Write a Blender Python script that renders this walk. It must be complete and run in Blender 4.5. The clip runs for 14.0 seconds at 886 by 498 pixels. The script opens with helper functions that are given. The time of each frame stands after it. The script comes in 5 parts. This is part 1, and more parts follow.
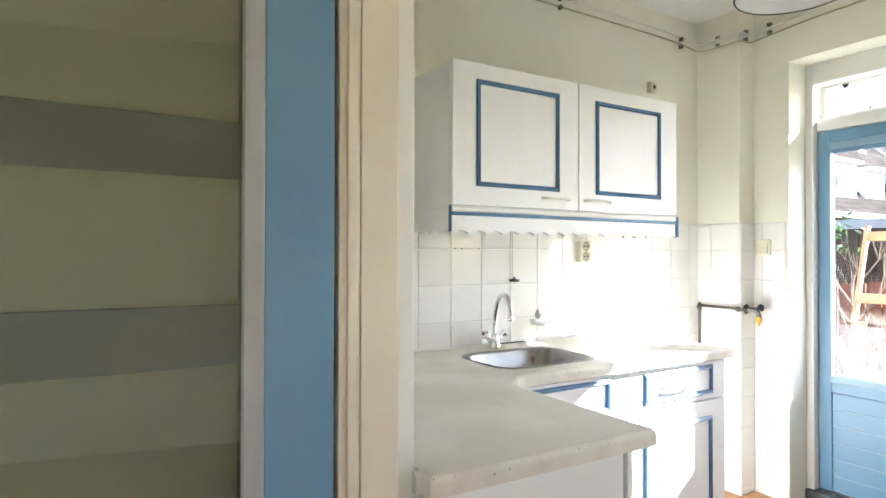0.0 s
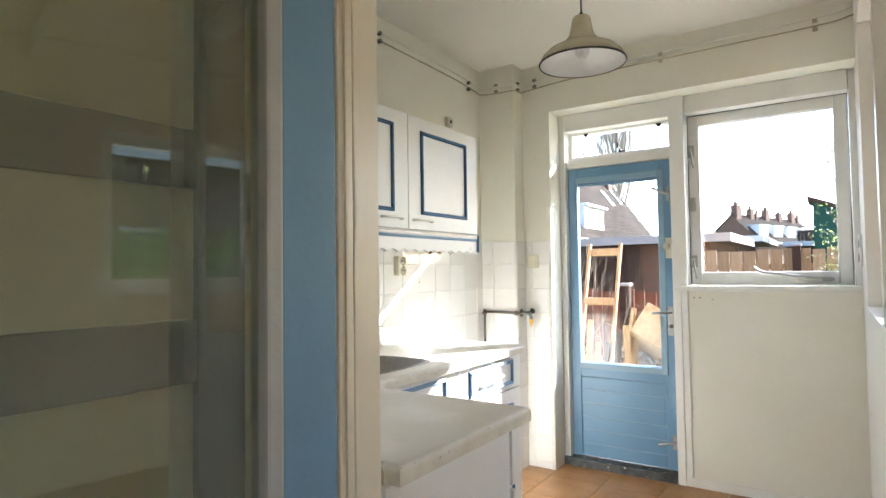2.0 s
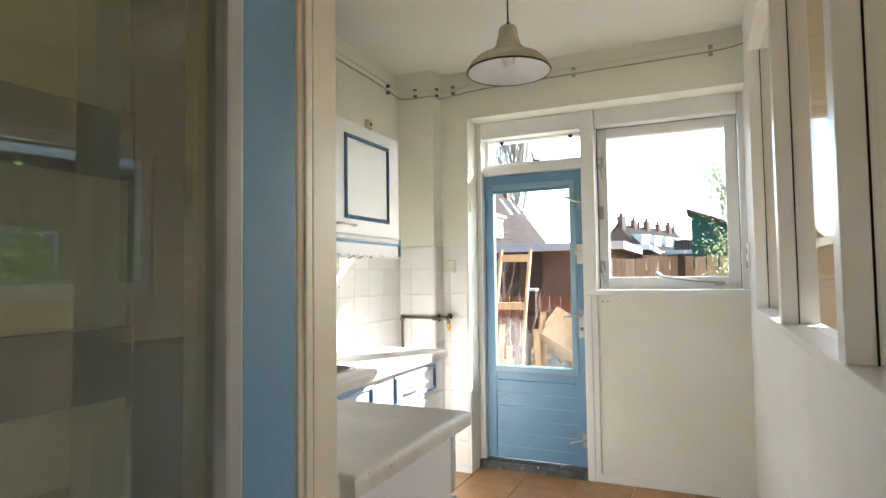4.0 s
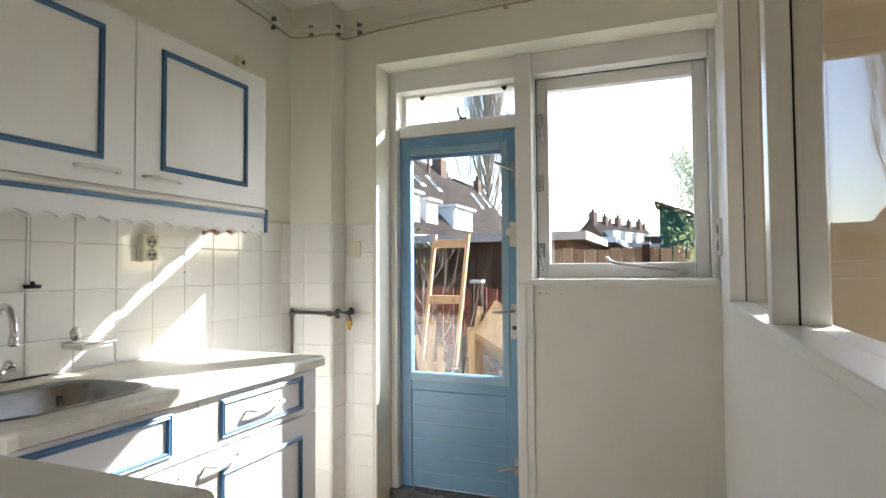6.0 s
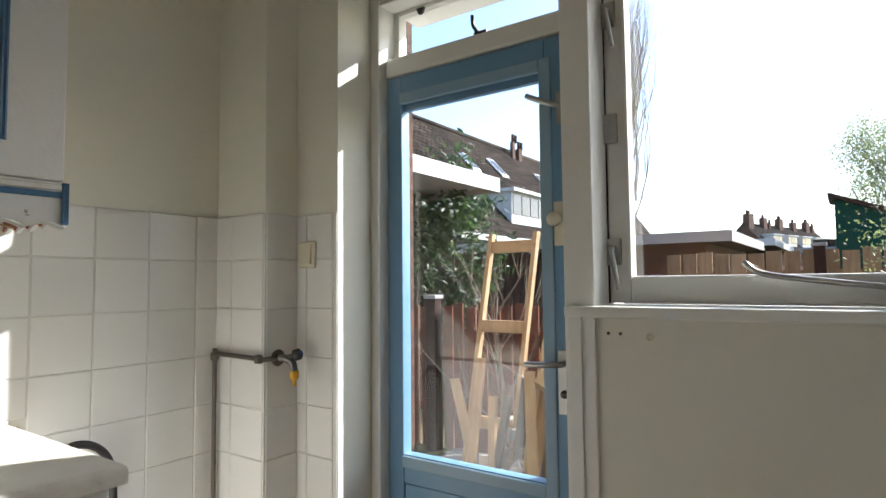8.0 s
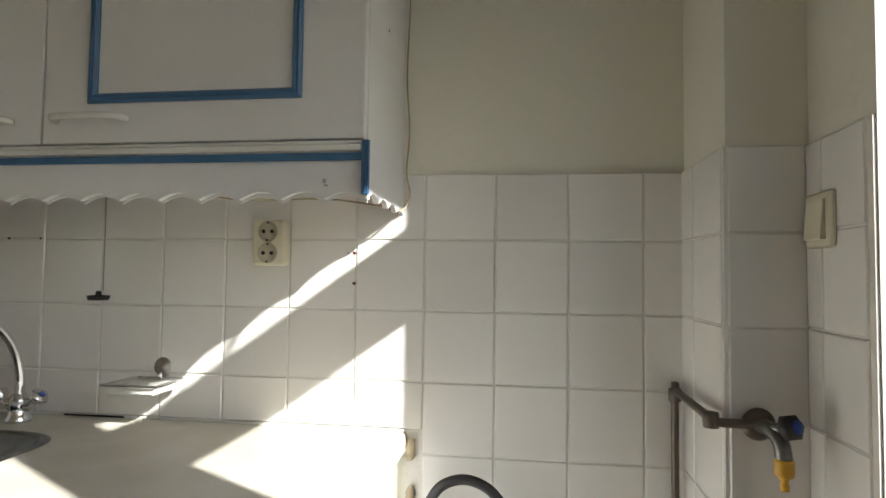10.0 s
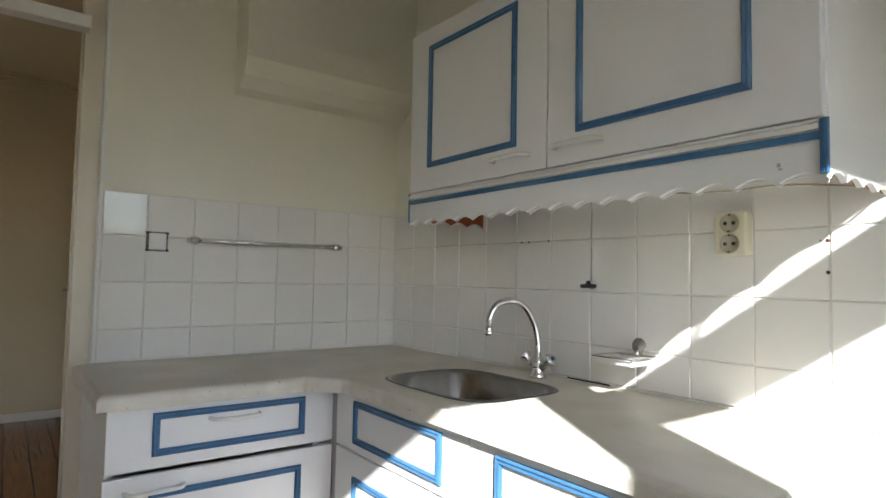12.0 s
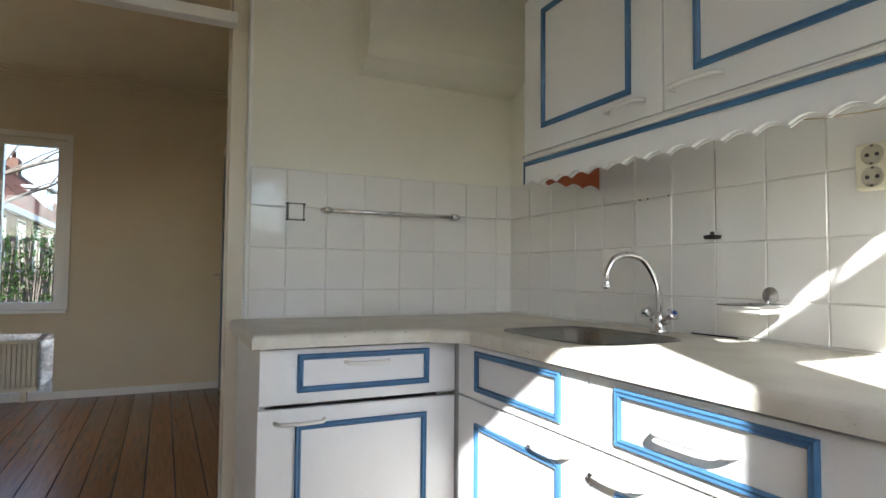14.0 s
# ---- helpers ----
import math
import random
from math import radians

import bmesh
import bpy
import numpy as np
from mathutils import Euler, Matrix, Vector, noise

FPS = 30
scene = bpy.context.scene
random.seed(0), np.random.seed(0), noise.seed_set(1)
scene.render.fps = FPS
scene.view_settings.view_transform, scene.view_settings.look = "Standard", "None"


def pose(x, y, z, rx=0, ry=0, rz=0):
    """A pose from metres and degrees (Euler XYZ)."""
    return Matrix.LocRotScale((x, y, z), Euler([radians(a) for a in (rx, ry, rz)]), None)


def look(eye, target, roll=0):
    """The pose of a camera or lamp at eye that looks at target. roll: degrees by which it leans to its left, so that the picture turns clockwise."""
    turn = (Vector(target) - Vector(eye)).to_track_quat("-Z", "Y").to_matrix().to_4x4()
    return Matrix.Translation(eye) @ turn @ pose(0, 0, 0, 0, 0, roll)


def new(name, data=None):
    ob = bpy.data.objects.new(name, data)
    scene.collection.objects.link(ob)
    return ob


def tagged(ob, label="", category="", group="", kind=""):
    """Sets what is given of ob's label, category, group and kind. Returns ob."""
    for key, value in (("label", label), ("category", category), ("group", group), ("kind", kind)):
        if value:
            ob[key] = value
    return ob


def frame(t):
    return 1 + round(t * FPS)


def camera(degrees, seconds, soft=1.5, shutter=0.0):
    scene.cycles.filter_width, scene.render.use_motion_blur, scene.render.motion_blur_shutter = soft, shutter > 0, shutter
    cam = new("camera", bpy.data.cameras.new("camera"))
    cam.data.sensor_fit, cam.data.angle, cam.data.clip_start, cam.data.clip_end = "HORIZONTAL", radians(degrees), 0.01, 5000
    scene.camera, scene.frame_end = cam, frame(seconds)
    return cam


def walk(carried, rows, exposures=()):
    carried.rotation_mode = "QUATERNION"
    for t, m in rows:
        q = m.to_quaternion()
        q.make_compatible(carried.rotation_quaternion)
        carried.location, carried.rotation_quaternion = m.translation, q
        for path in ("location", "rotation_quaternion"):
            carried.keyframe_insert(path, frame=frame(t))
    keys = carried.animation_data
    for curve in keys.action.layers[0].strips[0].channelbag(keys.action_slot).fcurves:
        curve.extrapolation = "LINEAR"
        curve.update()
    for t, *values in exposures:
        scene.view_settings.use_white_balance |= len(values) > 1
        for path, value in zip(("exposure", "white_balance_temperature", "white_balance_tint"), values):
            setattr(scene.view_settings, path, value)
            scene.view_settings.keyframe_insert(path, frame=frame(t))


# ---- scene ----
cam = camera(74.7, 14.0)
PATH = [
    (0, (-0.481, -2.044, 1.236), (0.537, -0.322, 1.256), 0.1),
    (0.5, (-0.55, -1.926, 1.236), (0.831, -0.481, 1.275), -0.4),
    (1, (-0.635, -1.912, 1.209), (0.898, -0.628, 1.271), -0.6),
    (1.5, (-0.764, -1.897, 1.21), (0.85, -0.717, 1.274), -0.8),
    (2, (-0.873, -1.869, 1.224), (0.787, -0.756, 1.3), -0.8),
    (2.5, (-0.945, -1.77, 1.234), (0.773, -0.749, 1.305), -0.7),
    (3, (-0.963, -1.726, 1.234), (0.804, -0.792, 1.315), -0.7),
    (5.5, (-0.395, -1.821, 1.169), (1.462, -1.081, 1.25), -0.6),
    (6, (-0.088, -1.798, 1.163), (1.771, -1.065, 1.239), -0.4),
    (6.5, (0.208, -1.79, 1.175), (2.069, -1.062, 1.259), -0.4),
    (7, (0.556, -1.793, 1.173), (2.412, -1.053, 1.266), -0.3),
    (7.2, (0.689, -1.788, 1.18), (2.541, -1.04, 1.275), -0.4),
    (9.3, (1.841, -1.444, 1.19), (2.313, 0.497, 1.287), 0.3),
    (9.5, (1.896, -1.393, 1.184), (2.15, 0.589, 1.275), 0.4),
    (9.8, (2.001, -1.299, 1.175), (1.89, 0.696, 1.267), 0.8),
    (10, (2.031, -1.243, 1.187), (1.763, 0.737, 1.276), 0.7),
    (10.5, (2.089, -1.193, 1.226), (1.353, 0.665, 1.299), 0.8),
    (11, (2.138, -1.228, 1.265), (0.896, 0.339, 1.316), 0.8),
    (11.5, (2.138, -1.319, 1.23), (0.678, 0.046, 1.308), 1.1),
    (12, (2.142, -1.357, 1.137), (0.548, -0.153, 1.241), 1.1),
    (12.5, (2.142, -1.372, 1.082), (0.444, -0.321, 1.185), 1.1),
    (13, (2.156, -1.389, 1.012), (0.418, -0.408, 1.142), 1.4),
    (13.5, (2.182, -1.374, 0.995), (0.408, -0.458, 1.107), 1.1),
    (14, (2.188, -1.386, 1.015), (0.387, -0.521, 1.104), 0.5),
]
walk(cam, [(t, look(eye, target, roll)) for t, eye, target, roll in PATH],
     exposures=[(t, e, k, 10) for t, e, k in ((0, 3.55, 5650), (1, 3.3, 5750), (2, 3.02, 5850), (3.2, 2.97, 5900), (5.5, 2.5, 5950), (6.5, 2.08, 5950), (7.2, 1.8, 6000), (9.4, 1.24, 6050), (10.0, 1.38, 6150), (10.5, 1.62, 6050), (11, 1.82, 5950), (12, 1.8, 5850), (13, 1.97, 5900), (14, 1.97, 5850))])

# ---- light ----
SUN_DIR = Vector((1.70, -1.0, 1.219)).normalized()
world = bpy.data.worlds.new("sky")
scene.world = world
world.use_nodes = True
wn = world.node_tree
sky = wn.nodes.new("ShaderNodeTexSky")
sky.sky_type = "NISHITA"
sky.sun_disc = False
sky.sun_elevation = math.asin(SUN_DIR.z)
sky.sun_rotation = math.atan2(SUN_DIR.x, SUN_DIR.y)
wn.nodes["Background"].inputs["Strength"].default_value = 0.15
wn.links.new(sky.outputs[0], wn.nodes["Background"].inputs["Color"])
sun = new("sun", bpy.data.lights.new("sun", "SUN"))
sun.data.energy, sun.data.angle, sun.data.color = 5.0, radians(0.55), (1.0, 0.95, 0.86)
sun.matrix_world = look((20, -10, 14), Vector((20, -10, 14)) - SUN_DIR)


# ---- materials ----
def material(name, base, rough=0.5, metal=0.0, second=None, scale=8.0, detail=6.0, low=0.35, high=0.65, bump=0.0, bump_scale=120.0,
             stretch=(1, 1, 1), coat=0.0, vary=0.0, island=0.0, spec=0.5, wear=None, wear_scale=18.0, wear_at=0.68):
    """A painted, stained or raw surface: two tones by a broad noise, a fine relief, and specks of wear."""
    m = bpy.data.materials.new(name)
    m.use_nodes = True
    nt = m.node_tree
    b = nt.nodes["Principled BSDF"]
    b.inputs["Roughness"].default_value = rough
    b.inputs["Metallic"].default_value = metal
    b.inputs["Coat Weight"].default_value = coat
    b.inputs["Coat Roughness"].default_value = 0.08
    b.inputs["Specular IOR Level"].default_value = spec
    co = nt.nodes.new("ShaderNodeTexCoord")
    mp = nt.nodes.new("ShaderNodeMapping")
    mp.inputs["Scale"].default_value = stretch
    nt.links.new(co.outputs["Object"], mp.inputs["Vector"])
    out = None
    second = second or tuple(c * 0.9 for c in base)
    n = nt.nodes.new("ShaderNodeTexNoise")
    n.inputs["Scale"].default_value, n.inputs["Detail"].default_value = scale, detail
    nt.links.new(mp.outputs[0], n.inputs["Vector"])
    r = nt.nodes.new("ShaderNodeValToRGB")
    r.color_ramp.elements[0].position, r.color_ramp.elements[1].position = low, high
    r.color_ramp.elements[0].color, r.color_ramp.elements[1].color = (*second, 1), (*base, 1)
    nt.links.new(n.outputs["Fac"], r.inputs["Fac"])
    out = r.outputs[0]
    if wear:
        w = nt.nodes.new("ShaderNodeTexNoise")
        w.inputs["Scale"].default_value, w.inputs["Detail"].default_value = wear_scale, 8
        nt.links.new(co.outputs["Object"], w.inputs["Vector"])
        wr = nt.nodes.new("ShaderNodeValToRGB")
        wr.color_ramp.elements[0].position, wr.color_ramp.elements[1].position = wear_at, wear_at + 0.05
        nt.links.new(w.outputs["Fac"], wr.inputs["Fac"])
        mx = nt.nodes.new("ShaderNodeMixRGB")
        nt.links.new(wr.outputs[0], mx.inputs[0])
        nt.links.new(out, mx.inputs[1])
        mx.inputs[2].default_value = (*wear, 1)
        out = mx.outputs[0]
    if vary or island:
        oi = nt.nodes.new("ShaderNodeNewGeometry" if island else "ShaderNodeObjectInfo")
        span = island or vary
        hs = nt.nodes.new("ShaderNodeHueSaturation")
        mr = nt.nodes.new("ShaderNodeMapRange")
        mr.inputs[3].default_value, mr.inputs[4].default_value = 1 - span, 1 + span
        nt.links.new(oi.outputs["Random Per Island" if island else "Random"], mr.inputs[0])
        nt.links.new(mr.outputs[0], hs.inputs["Value"])
        nt.links.new(out, hs.inputs["Color"])
        out = hs.outputs[0]
    nt.links.new(out, b.inputs["Base Color"])
    if bump:
        f = nt.nodes.new("ShaderNodeTexNoise")
        f.inputs["Scale"].default_value, f.inputs["Detail"].default_value = bump_scale, 4
        nt.links.new(mp.outputs[0], f.inputs["Vector"])
        bp = nt.nodes.new("ShaderNodeBump")
        bp.inputs["Strength"].default_value, bp.inputs["Distance"].default_value = bump, 0.004
        nt.links.new(f.outputs["Fac"], bp.inputs["Height"])
        nt.links.new(bp.outputs[0], b.inputs["Normal"])
    return m


def glass_material(name, tint=(1, 1, 1), gloss=0.045, graze=0.6, veil=0.0):
    """A thin pane: clear straight through, mirror-like at a grazing angle."""
    m = bpy.data.materials.new(name)
    m.use_nodes = True
    nt = m.node_tree
    nt.nodes.remove(nt.nodes["Principled BSDF"])
    tr, gl, mix, lw, po, ma = (nt.nodes.new("ShaderNode" + k) for k in ("BsdfTransparent", "BsdfGlossy", "MixShader", "LayerWeight", "Math", "Math"))
    tr.inputs[0].default_value = (*tint, 1)
    gl.inputs["Roughness"].default_value = 0.0
    lw.inputs["Blend"].default_value = 0.5
    po.operation, ma.operation = "POWER", "MULTIPLY_ADD"
    po.inputs[1].default_value = 5.0
    ma.inputs[1].default_value, ma.inputs[2].default_value = graze, gloss
    nt.links.new(lw.outputs["Facing"], po.inputs[0])
    nt.links.new(po.outputs[0], ma.inputs[0])
    nt.links.new(ma.outputs[0], mix.inputs[0])
    nt.links.new(tr.outputs[0], mix.inputs[1])
    nt.links.new(gl.outputs[0], mix.inputs[2])
    # Diffuse grey-green film paints in a pale veil of reflected light.
    if veil:
        film, over = nt.nodes.new("ShaderNodeBsdfDiffuse"), nt.nodes.new("ShaderNodeMixShader")
        film.inputs[0].default_value = (0.60, 0.66, 0.58, 1)
        over.inputs[0].default_value = veil
        nt.links.new(mix.outputs[0], over.inputs[1])
        nt.links.new(film.outputs[0], over.inputs[2])
        mix = over
    nt.links.new(mix.outputs[0], nt.nodes["Material Output"].inputs[0])
    return m


PLASTER = material("plaster", (0.80, 0.785, 0.675), 0.75, second=(0.765, 0.745, 0.63), scale=1.6, bump=0.25, bump_scale=60)
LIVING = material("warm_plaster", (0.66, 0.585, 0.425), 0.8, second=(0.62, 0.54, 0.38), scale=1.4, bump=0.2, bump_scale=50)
BOARD_CREAM = material("cream_painted_board", (0.78, 0.765, 0.675), 0.55, second=(0.74, 0.72, 0.62), scale=2.2, bump=0.15, bump_scale=40)
OLD_PIPE = material("grimy_cream_pipe", (0.50, 0.43, 0.30), 0.55, second=(0.34, 0.27, 0.17), scale=14, bump=0.2)
SOCKET_CUP = material("darker_ivory_plastic", (0.45, 0.415, 0.31), 0.4)
CEILING = material("ceiling_paint", (0.78, 0.765, 0.69), 0.8, second=(0.74, 0.72, 0.64), scale=1.2, bump=0.2, bump_scale=50)
WHITE = material("white_gloss_paint", (0.80, 0.795, 0.75), 0.32, second=(0.76, 0.75, 0.70), scale=3, bump=0.12, bump_scale=45, wear=(0.55, 0.53, 0.48), wear_at=0.76)
CREAM = material("cream_gloss_paint", (0.74, 0.69, 0.56), 0.35, second=(0.70, 0.64, 0.51), scale=4, bump=0.12, bump_scale=45)
DOOR_BLUE = material("light_blue_paint", (0.165, 0.31, 0.46), 0.33, second=(0.15, 0.285, 0.43), scale=3, bump=0.15, bump_scale=60, wear=(0.45, 0.5, 0.52), wear_at=0.78)
PANEL_GREY = material("grey_blue_paint", (0.085, 0.115, 0.13), 0.4, second=(0.07, 0.10, 0.115), scale=3, bump=0.1)
BEAD_GREY = material("grey_bead_paint", (0.42, 0.43, 0.42), 0.4, second=(0.36, 0.37, 0.36), scale=6, bump=0.15)
# Door blue made paler: light on beads and board edges put into the colour.
LIT_BLUE = material("lit_blue_paint", (0.27, 0.40, 0.50), 0.35, second=(0.24, 0.37, 0.47), scale=5, bump=0.1)
TRIM_BLUE = material("blue_moulding_paint", (0.062, 0.165, 0.305), 0.4, second=(0.046, 0.13, 0.255), scale=14, bump=0.2, bump_scale=90, wear=(0.35, 0.45, 0.55), wear_scale=40, wear_at=0.72)
CABINET = material("white_cabinet_paint", (0.80, 0.805, 0.79), 0.38, second=(0.77, 0.775, 0.755), scale=4, bump=0.15, bump_scale=70, wear=(0.62, 0.6, 0.55), wear_scale=30, wear_at=0.79)
CARCASS = material("grey_board", (0.42, 0.43, 0.43), 0.6, scale=6)
TILE = material("glazed_white_tile", (0.80, 0.785, 0.745), 0.07, second=(0.78, 0.765, 0.72), scale=2.2, bump=0.06, bump_scale=9, vary=0.035, spec=0.55)
GROUT = material("grout", (0.78, 0.76, 0.70), 0.85, second=(0.66, 0.63, 0.56), scale=11, bump=0.4)
COUNTER = material("cream_laminate", (0.66, 0.635, 0.555), 0.42, second=(0.57, 0.54, 0.45), scale=5, detail=10, low=0.4, high=0.62, bump=0.1, bump_scale=80, wear=(0.46, 0.43, 0.36), wear_scale=26, wear_at=0.7)
COUNTER_EDGE = material("worn_laminate_edge", (0.68, 0.65, 0.56), 0.5, second=(0.60, 0.565, 0.475), scale=18, detail=10, bump=0.3, bump_scale=70, wear=(0.2, 0.17, 0.13), wear_scale=85, wear_at=0.675)
STEEL = material("brushed_steel", (0.31, 0.31, 0.305), 0.27, 1.0, second=(0.25, 0.25, 0.245), scale=30, stretch=(1, 12, 1))
CHROME = material("chrome", (0.78, 0.78, 0.79), 0.08, 1.0)
WORN_METAL = material("worn_switch_bracket", (0.30, 0.30, 0.29), 0.5, 0.6, second=(0.05, 0.05, 0.05), scale=90, low=0.42, high=0.58)
WORN_TAP = material("dull_grey_tap_metal", (0.22, 0.215, 0.205), 0.33, 0.9, second=(0.15, 0.145, 0.14), scale=40)
PLUG_RED = material("dark_red_plastic", (0.085, 0.014, 0.011), 0.5)
ALUMINIUM = material("dull_aluminium", (0.46, 0.45, 0.42), 0.4, 1.0, scale=30)
IRON = material("dark_pipe", (0.11, 0.10, 0.09), 0.45, 0.7, second=(0.16, 0.13, 0.1), scale=20)
BLACK = material("black_rubber", (0.02, 0.02, 0.02), 0.5)
YELLOW = material("yellow_plastic", (0.72, 0.40, 0.03), 0.35)
BLUE_PLASTIC = material("blue_plastic", (0.02, 0.07, 0.35), 0.35)
PLASTIC = material("white_plastic", (0.80, 0.79, 0.74), 0.3)
IVORY = material("ivory_plastic", (0.72, 0.68, 0.52), 0.3)
ENAMEL = material("cream_enamel", (0.60, 0.55, 0.40), 0.22, second=(0.57, 0.52, 0.37), scale=5)
ENAMEL_IN = material("white_enamel", (0.80, 0.80, 0.79), 0.25)
RED_BOARD = material("rust_red_board", (0.36, 0.09, 0.03), 0.6, second=(0.3, 0.07, 0.025), scale=30)
CORK = material("ochre_floor_tile", (0.42, 0.225, 0.085), 0.42, second=(0.32, 0.16, 0.055), scale=7, detail=9, bump=0.1, vary=0.08, wear=(0.25, 0.13, 0.05), wear_at=0.66)
STONE = material("dark_threshold_stone", (0.10, 0.11, 0.11), 0.6, second=(0.05, 0.055, 0.055), scale=20, wear=(0.55, 0.53, 0.5), wear_scale=30, wear_at=0.64)
PLANK = material("stained_plank", (0.24, 0.10, 0.036), 0.26, second=(0.185, 0.076, 0.027), scale=7, stretch=(0.6, 9, 1), detail=9, bump=0.12, bump_scale=40, vary=0.16)
# Near-black for real joints and for shade painted into gaps.
DARK_GAP = material("dark_gap", (0.015, 0.012, 0.01), 0.9)
RAD = material("radiator_enamel", (0.66, 0.60, 0.45), 0.35)
FOIL = material("silver_foil", (0.75, 0.75, 0.75), 0.3, 1.0, second=(0.5, 0.5, 0.5), scale=40, bump=1.0, bump_scale=60)
GLASS = glass_material("window_glass")
# The diffuse share brightens this pane as hazy reflections would.
GLASS_IN = glass_material("glass_of_inner_door", (0.78, 0.825, 0.76), 0.10, veil=0.065)
GLASS_OLD = glass_material("dull_old_glass", (0.97, 0.97, 0.96), 0.035, 0.22)
RAW_WOOD = material("raw_pine", (0.52, 0.36, 0.19), 0.6, second=(0.42, 0.27, 0.13), scale=6, stretch=(8, 8, 0.8), bump=0.2)
FENCE_RED = material("red_brown_fence", (0.20, 0.075, 0.045), 0.75, second=(0.13, 0.05, 0.03), scale=8, stretch=(6, 6, 0.7), bump=0.3, vary=0.2, spec=0.12)
FENCE_TAN = material("tan_fence", (0.42, 0.29, 0.16), 0.8, second=(0.29, 0.195, 0.11), scale=6, stretch=(6, 6, 0.7), bump=0.3, vary=0.2, spec=0.12)
DARK_WOOD = material("dark_stained_boards", (0.06, 0.03, 0.022), 0.7, second=(0.035, 0.02, 0.015), scale=8, stretch=(6, 6, 0.7), bump=0.3, vary=0.2, spec=0.12)
FASCIA = material("grey_white_fascia", (0.40, 0.39, 0.375), 0.6, scale=4, spec=0.12)
def brick_material(name, base, second, mortar):
    """Far brickwork: courses and joints at true size on upright walls."""
    m = material(name, base, 0.85, second=second, scale=14, bump=0.4, bump_scale=40, spec=0.12)
    nt = m.node_tree
    b = nt.nodes["Principled BSDF"]
    tone = b.inputs["Base Color"].links[0].from_socket
    co, sp, ad, cb, br, mx = (nt.nodes.new("ShaderNode" + k) for k in ("TexCoord", "SeparateXYZ", "Math", "CombineXYZ", "TexBrick", "MixRGB"))
    nt.links.new(co.outputs["Object"], sp.inputs[0])
    nt.links.new(sp.outputs["X"], ad.inputs[0])
    nt.links.new(sp.outputs["Y"], ad.inputs[1])
    nt.links.new(ad.outputs[0], cb.inputs["X"])
    nt.links.new(sp.outputs["Z"], cb.inputs["Y"])
    nt.links.new(cb.outputs[0], br.inputs["Vector"])
    br.inputs["Scale"].default_value, br.inputs["Mortar Size"].default_value = 1.0, 0.008
    br.inputs["Brick Width"].default_value, br.inputs["Row Height"].default_value = 0.22, 0.0625
    br.inputs["Color1"].default_value, br.inputs["Color2"].default_value, br.inputs["Mortar"].default_value = (0.75, 0.75, 0.75, 1), (1.35, 1.2, 1.1, 1), (*mortar, 1)
    mx.blend_type = "MULTIPLY"
    mx.inputs[0].default_value = 1.0
    nt.links.new(tone, mx.inputs[1])
    nt.links.new(br.outputs["Color"], mx.inputs[2])
    nt.links.new(mx.outputs[0], b.inputs["Base Color"])
    return m


BRICK = brick_material("brown_brick", (0.105, 0.062, 0.047), (0.075, 0.046, 0.037), (1.45, 1.6, 1.6))
ROOF = material("brown_roof_tile", (0.056, 0.042, 0.033), 0.95, second=(0.030, 0.022, 0.018), scale=0.8, bump=0.3, island=0.45, spec=0.12)
ROOF_RED = material("red_roof_tile", (0.17, 0.075, 0.05), 0.8, second=(0.11, 0.052, 0.038), scale=0.8, bump=0.3, island=0.35, spec=0.12)
RENDER_WHITE = material("white_boarding", (0.58, 0.58, 0.57), 0.6, scale=5, spec=0.12)
DARK_PANE = material("dark_pane", (0.05, 0.06, 0.07), 0.08, second=(0.04, 0.05, 0.055))
PAVING = material("grey_paving", (0.36, 0.345, 0.315), 0.85, second=(0.26, 0.245, 0.22), scale=5, bump=0.4, bump_scale=30, vary=0.15, spec=0.12)
SOIL = material("garden_ground", (0.13, 0.12, 0.075), 0.95, second=(0.07, 0.09, 0.035), scale=0.8, bump=0.5, bump_scale=12, spec=0.12)
BARK = material("grey_bark", (0.15, 0.125, 0.10), 0.9, second=(0.09, 0.075, 0.06), scale=20, bump=0.4)


def leaf_material(name, base, second):
    """Thin leaves that let part of the light through."""
    m = material(name, base, 0.5, second=second, scale=6)
    nt = m.node_tree
    tl, mix = nt.nodes.new("ShaderNodeBsdfTranslucent"), nt.nodes.new("ShaderNodeMixShader")
    tl.inputs[0].default_value = (*(min(1, c * 1.6) for c in base), 1)
    mix.inputs[0].default_value = 0.45
    nt.links.new(nt.nodes["Principled BSDF"].outputs[0], mix.inputs[1])
    nt.links.new(tl.outputs[0], mix.inputs[2])
    nt.links.new(mix.outputs[0], nt.nodes["Material Output"].inputs[0])
    return m


LEAF = leaf_material("spring_leaf", (0.16, 0.20, 0.07), (0.10, 0.14, 0.045))
HEDGE = leaf_material("hedge_leaf", (0.042, 0.078, 0.02), (0.022, 0.045, 0.012))
TWIG = material("pale_twig", (0.27, 0.22, 0.16), 0.8)
GREEN_SHEET = material("green_sheeting", (0.015, 0.06, 0.042), 0.8, spec=0.1)
RUBBLE = material("pale_rubble", (0.62, 0.59, 0.54), 0.85, second=(0.3, 0.27, 0.22), scale=9, spec=0.12)


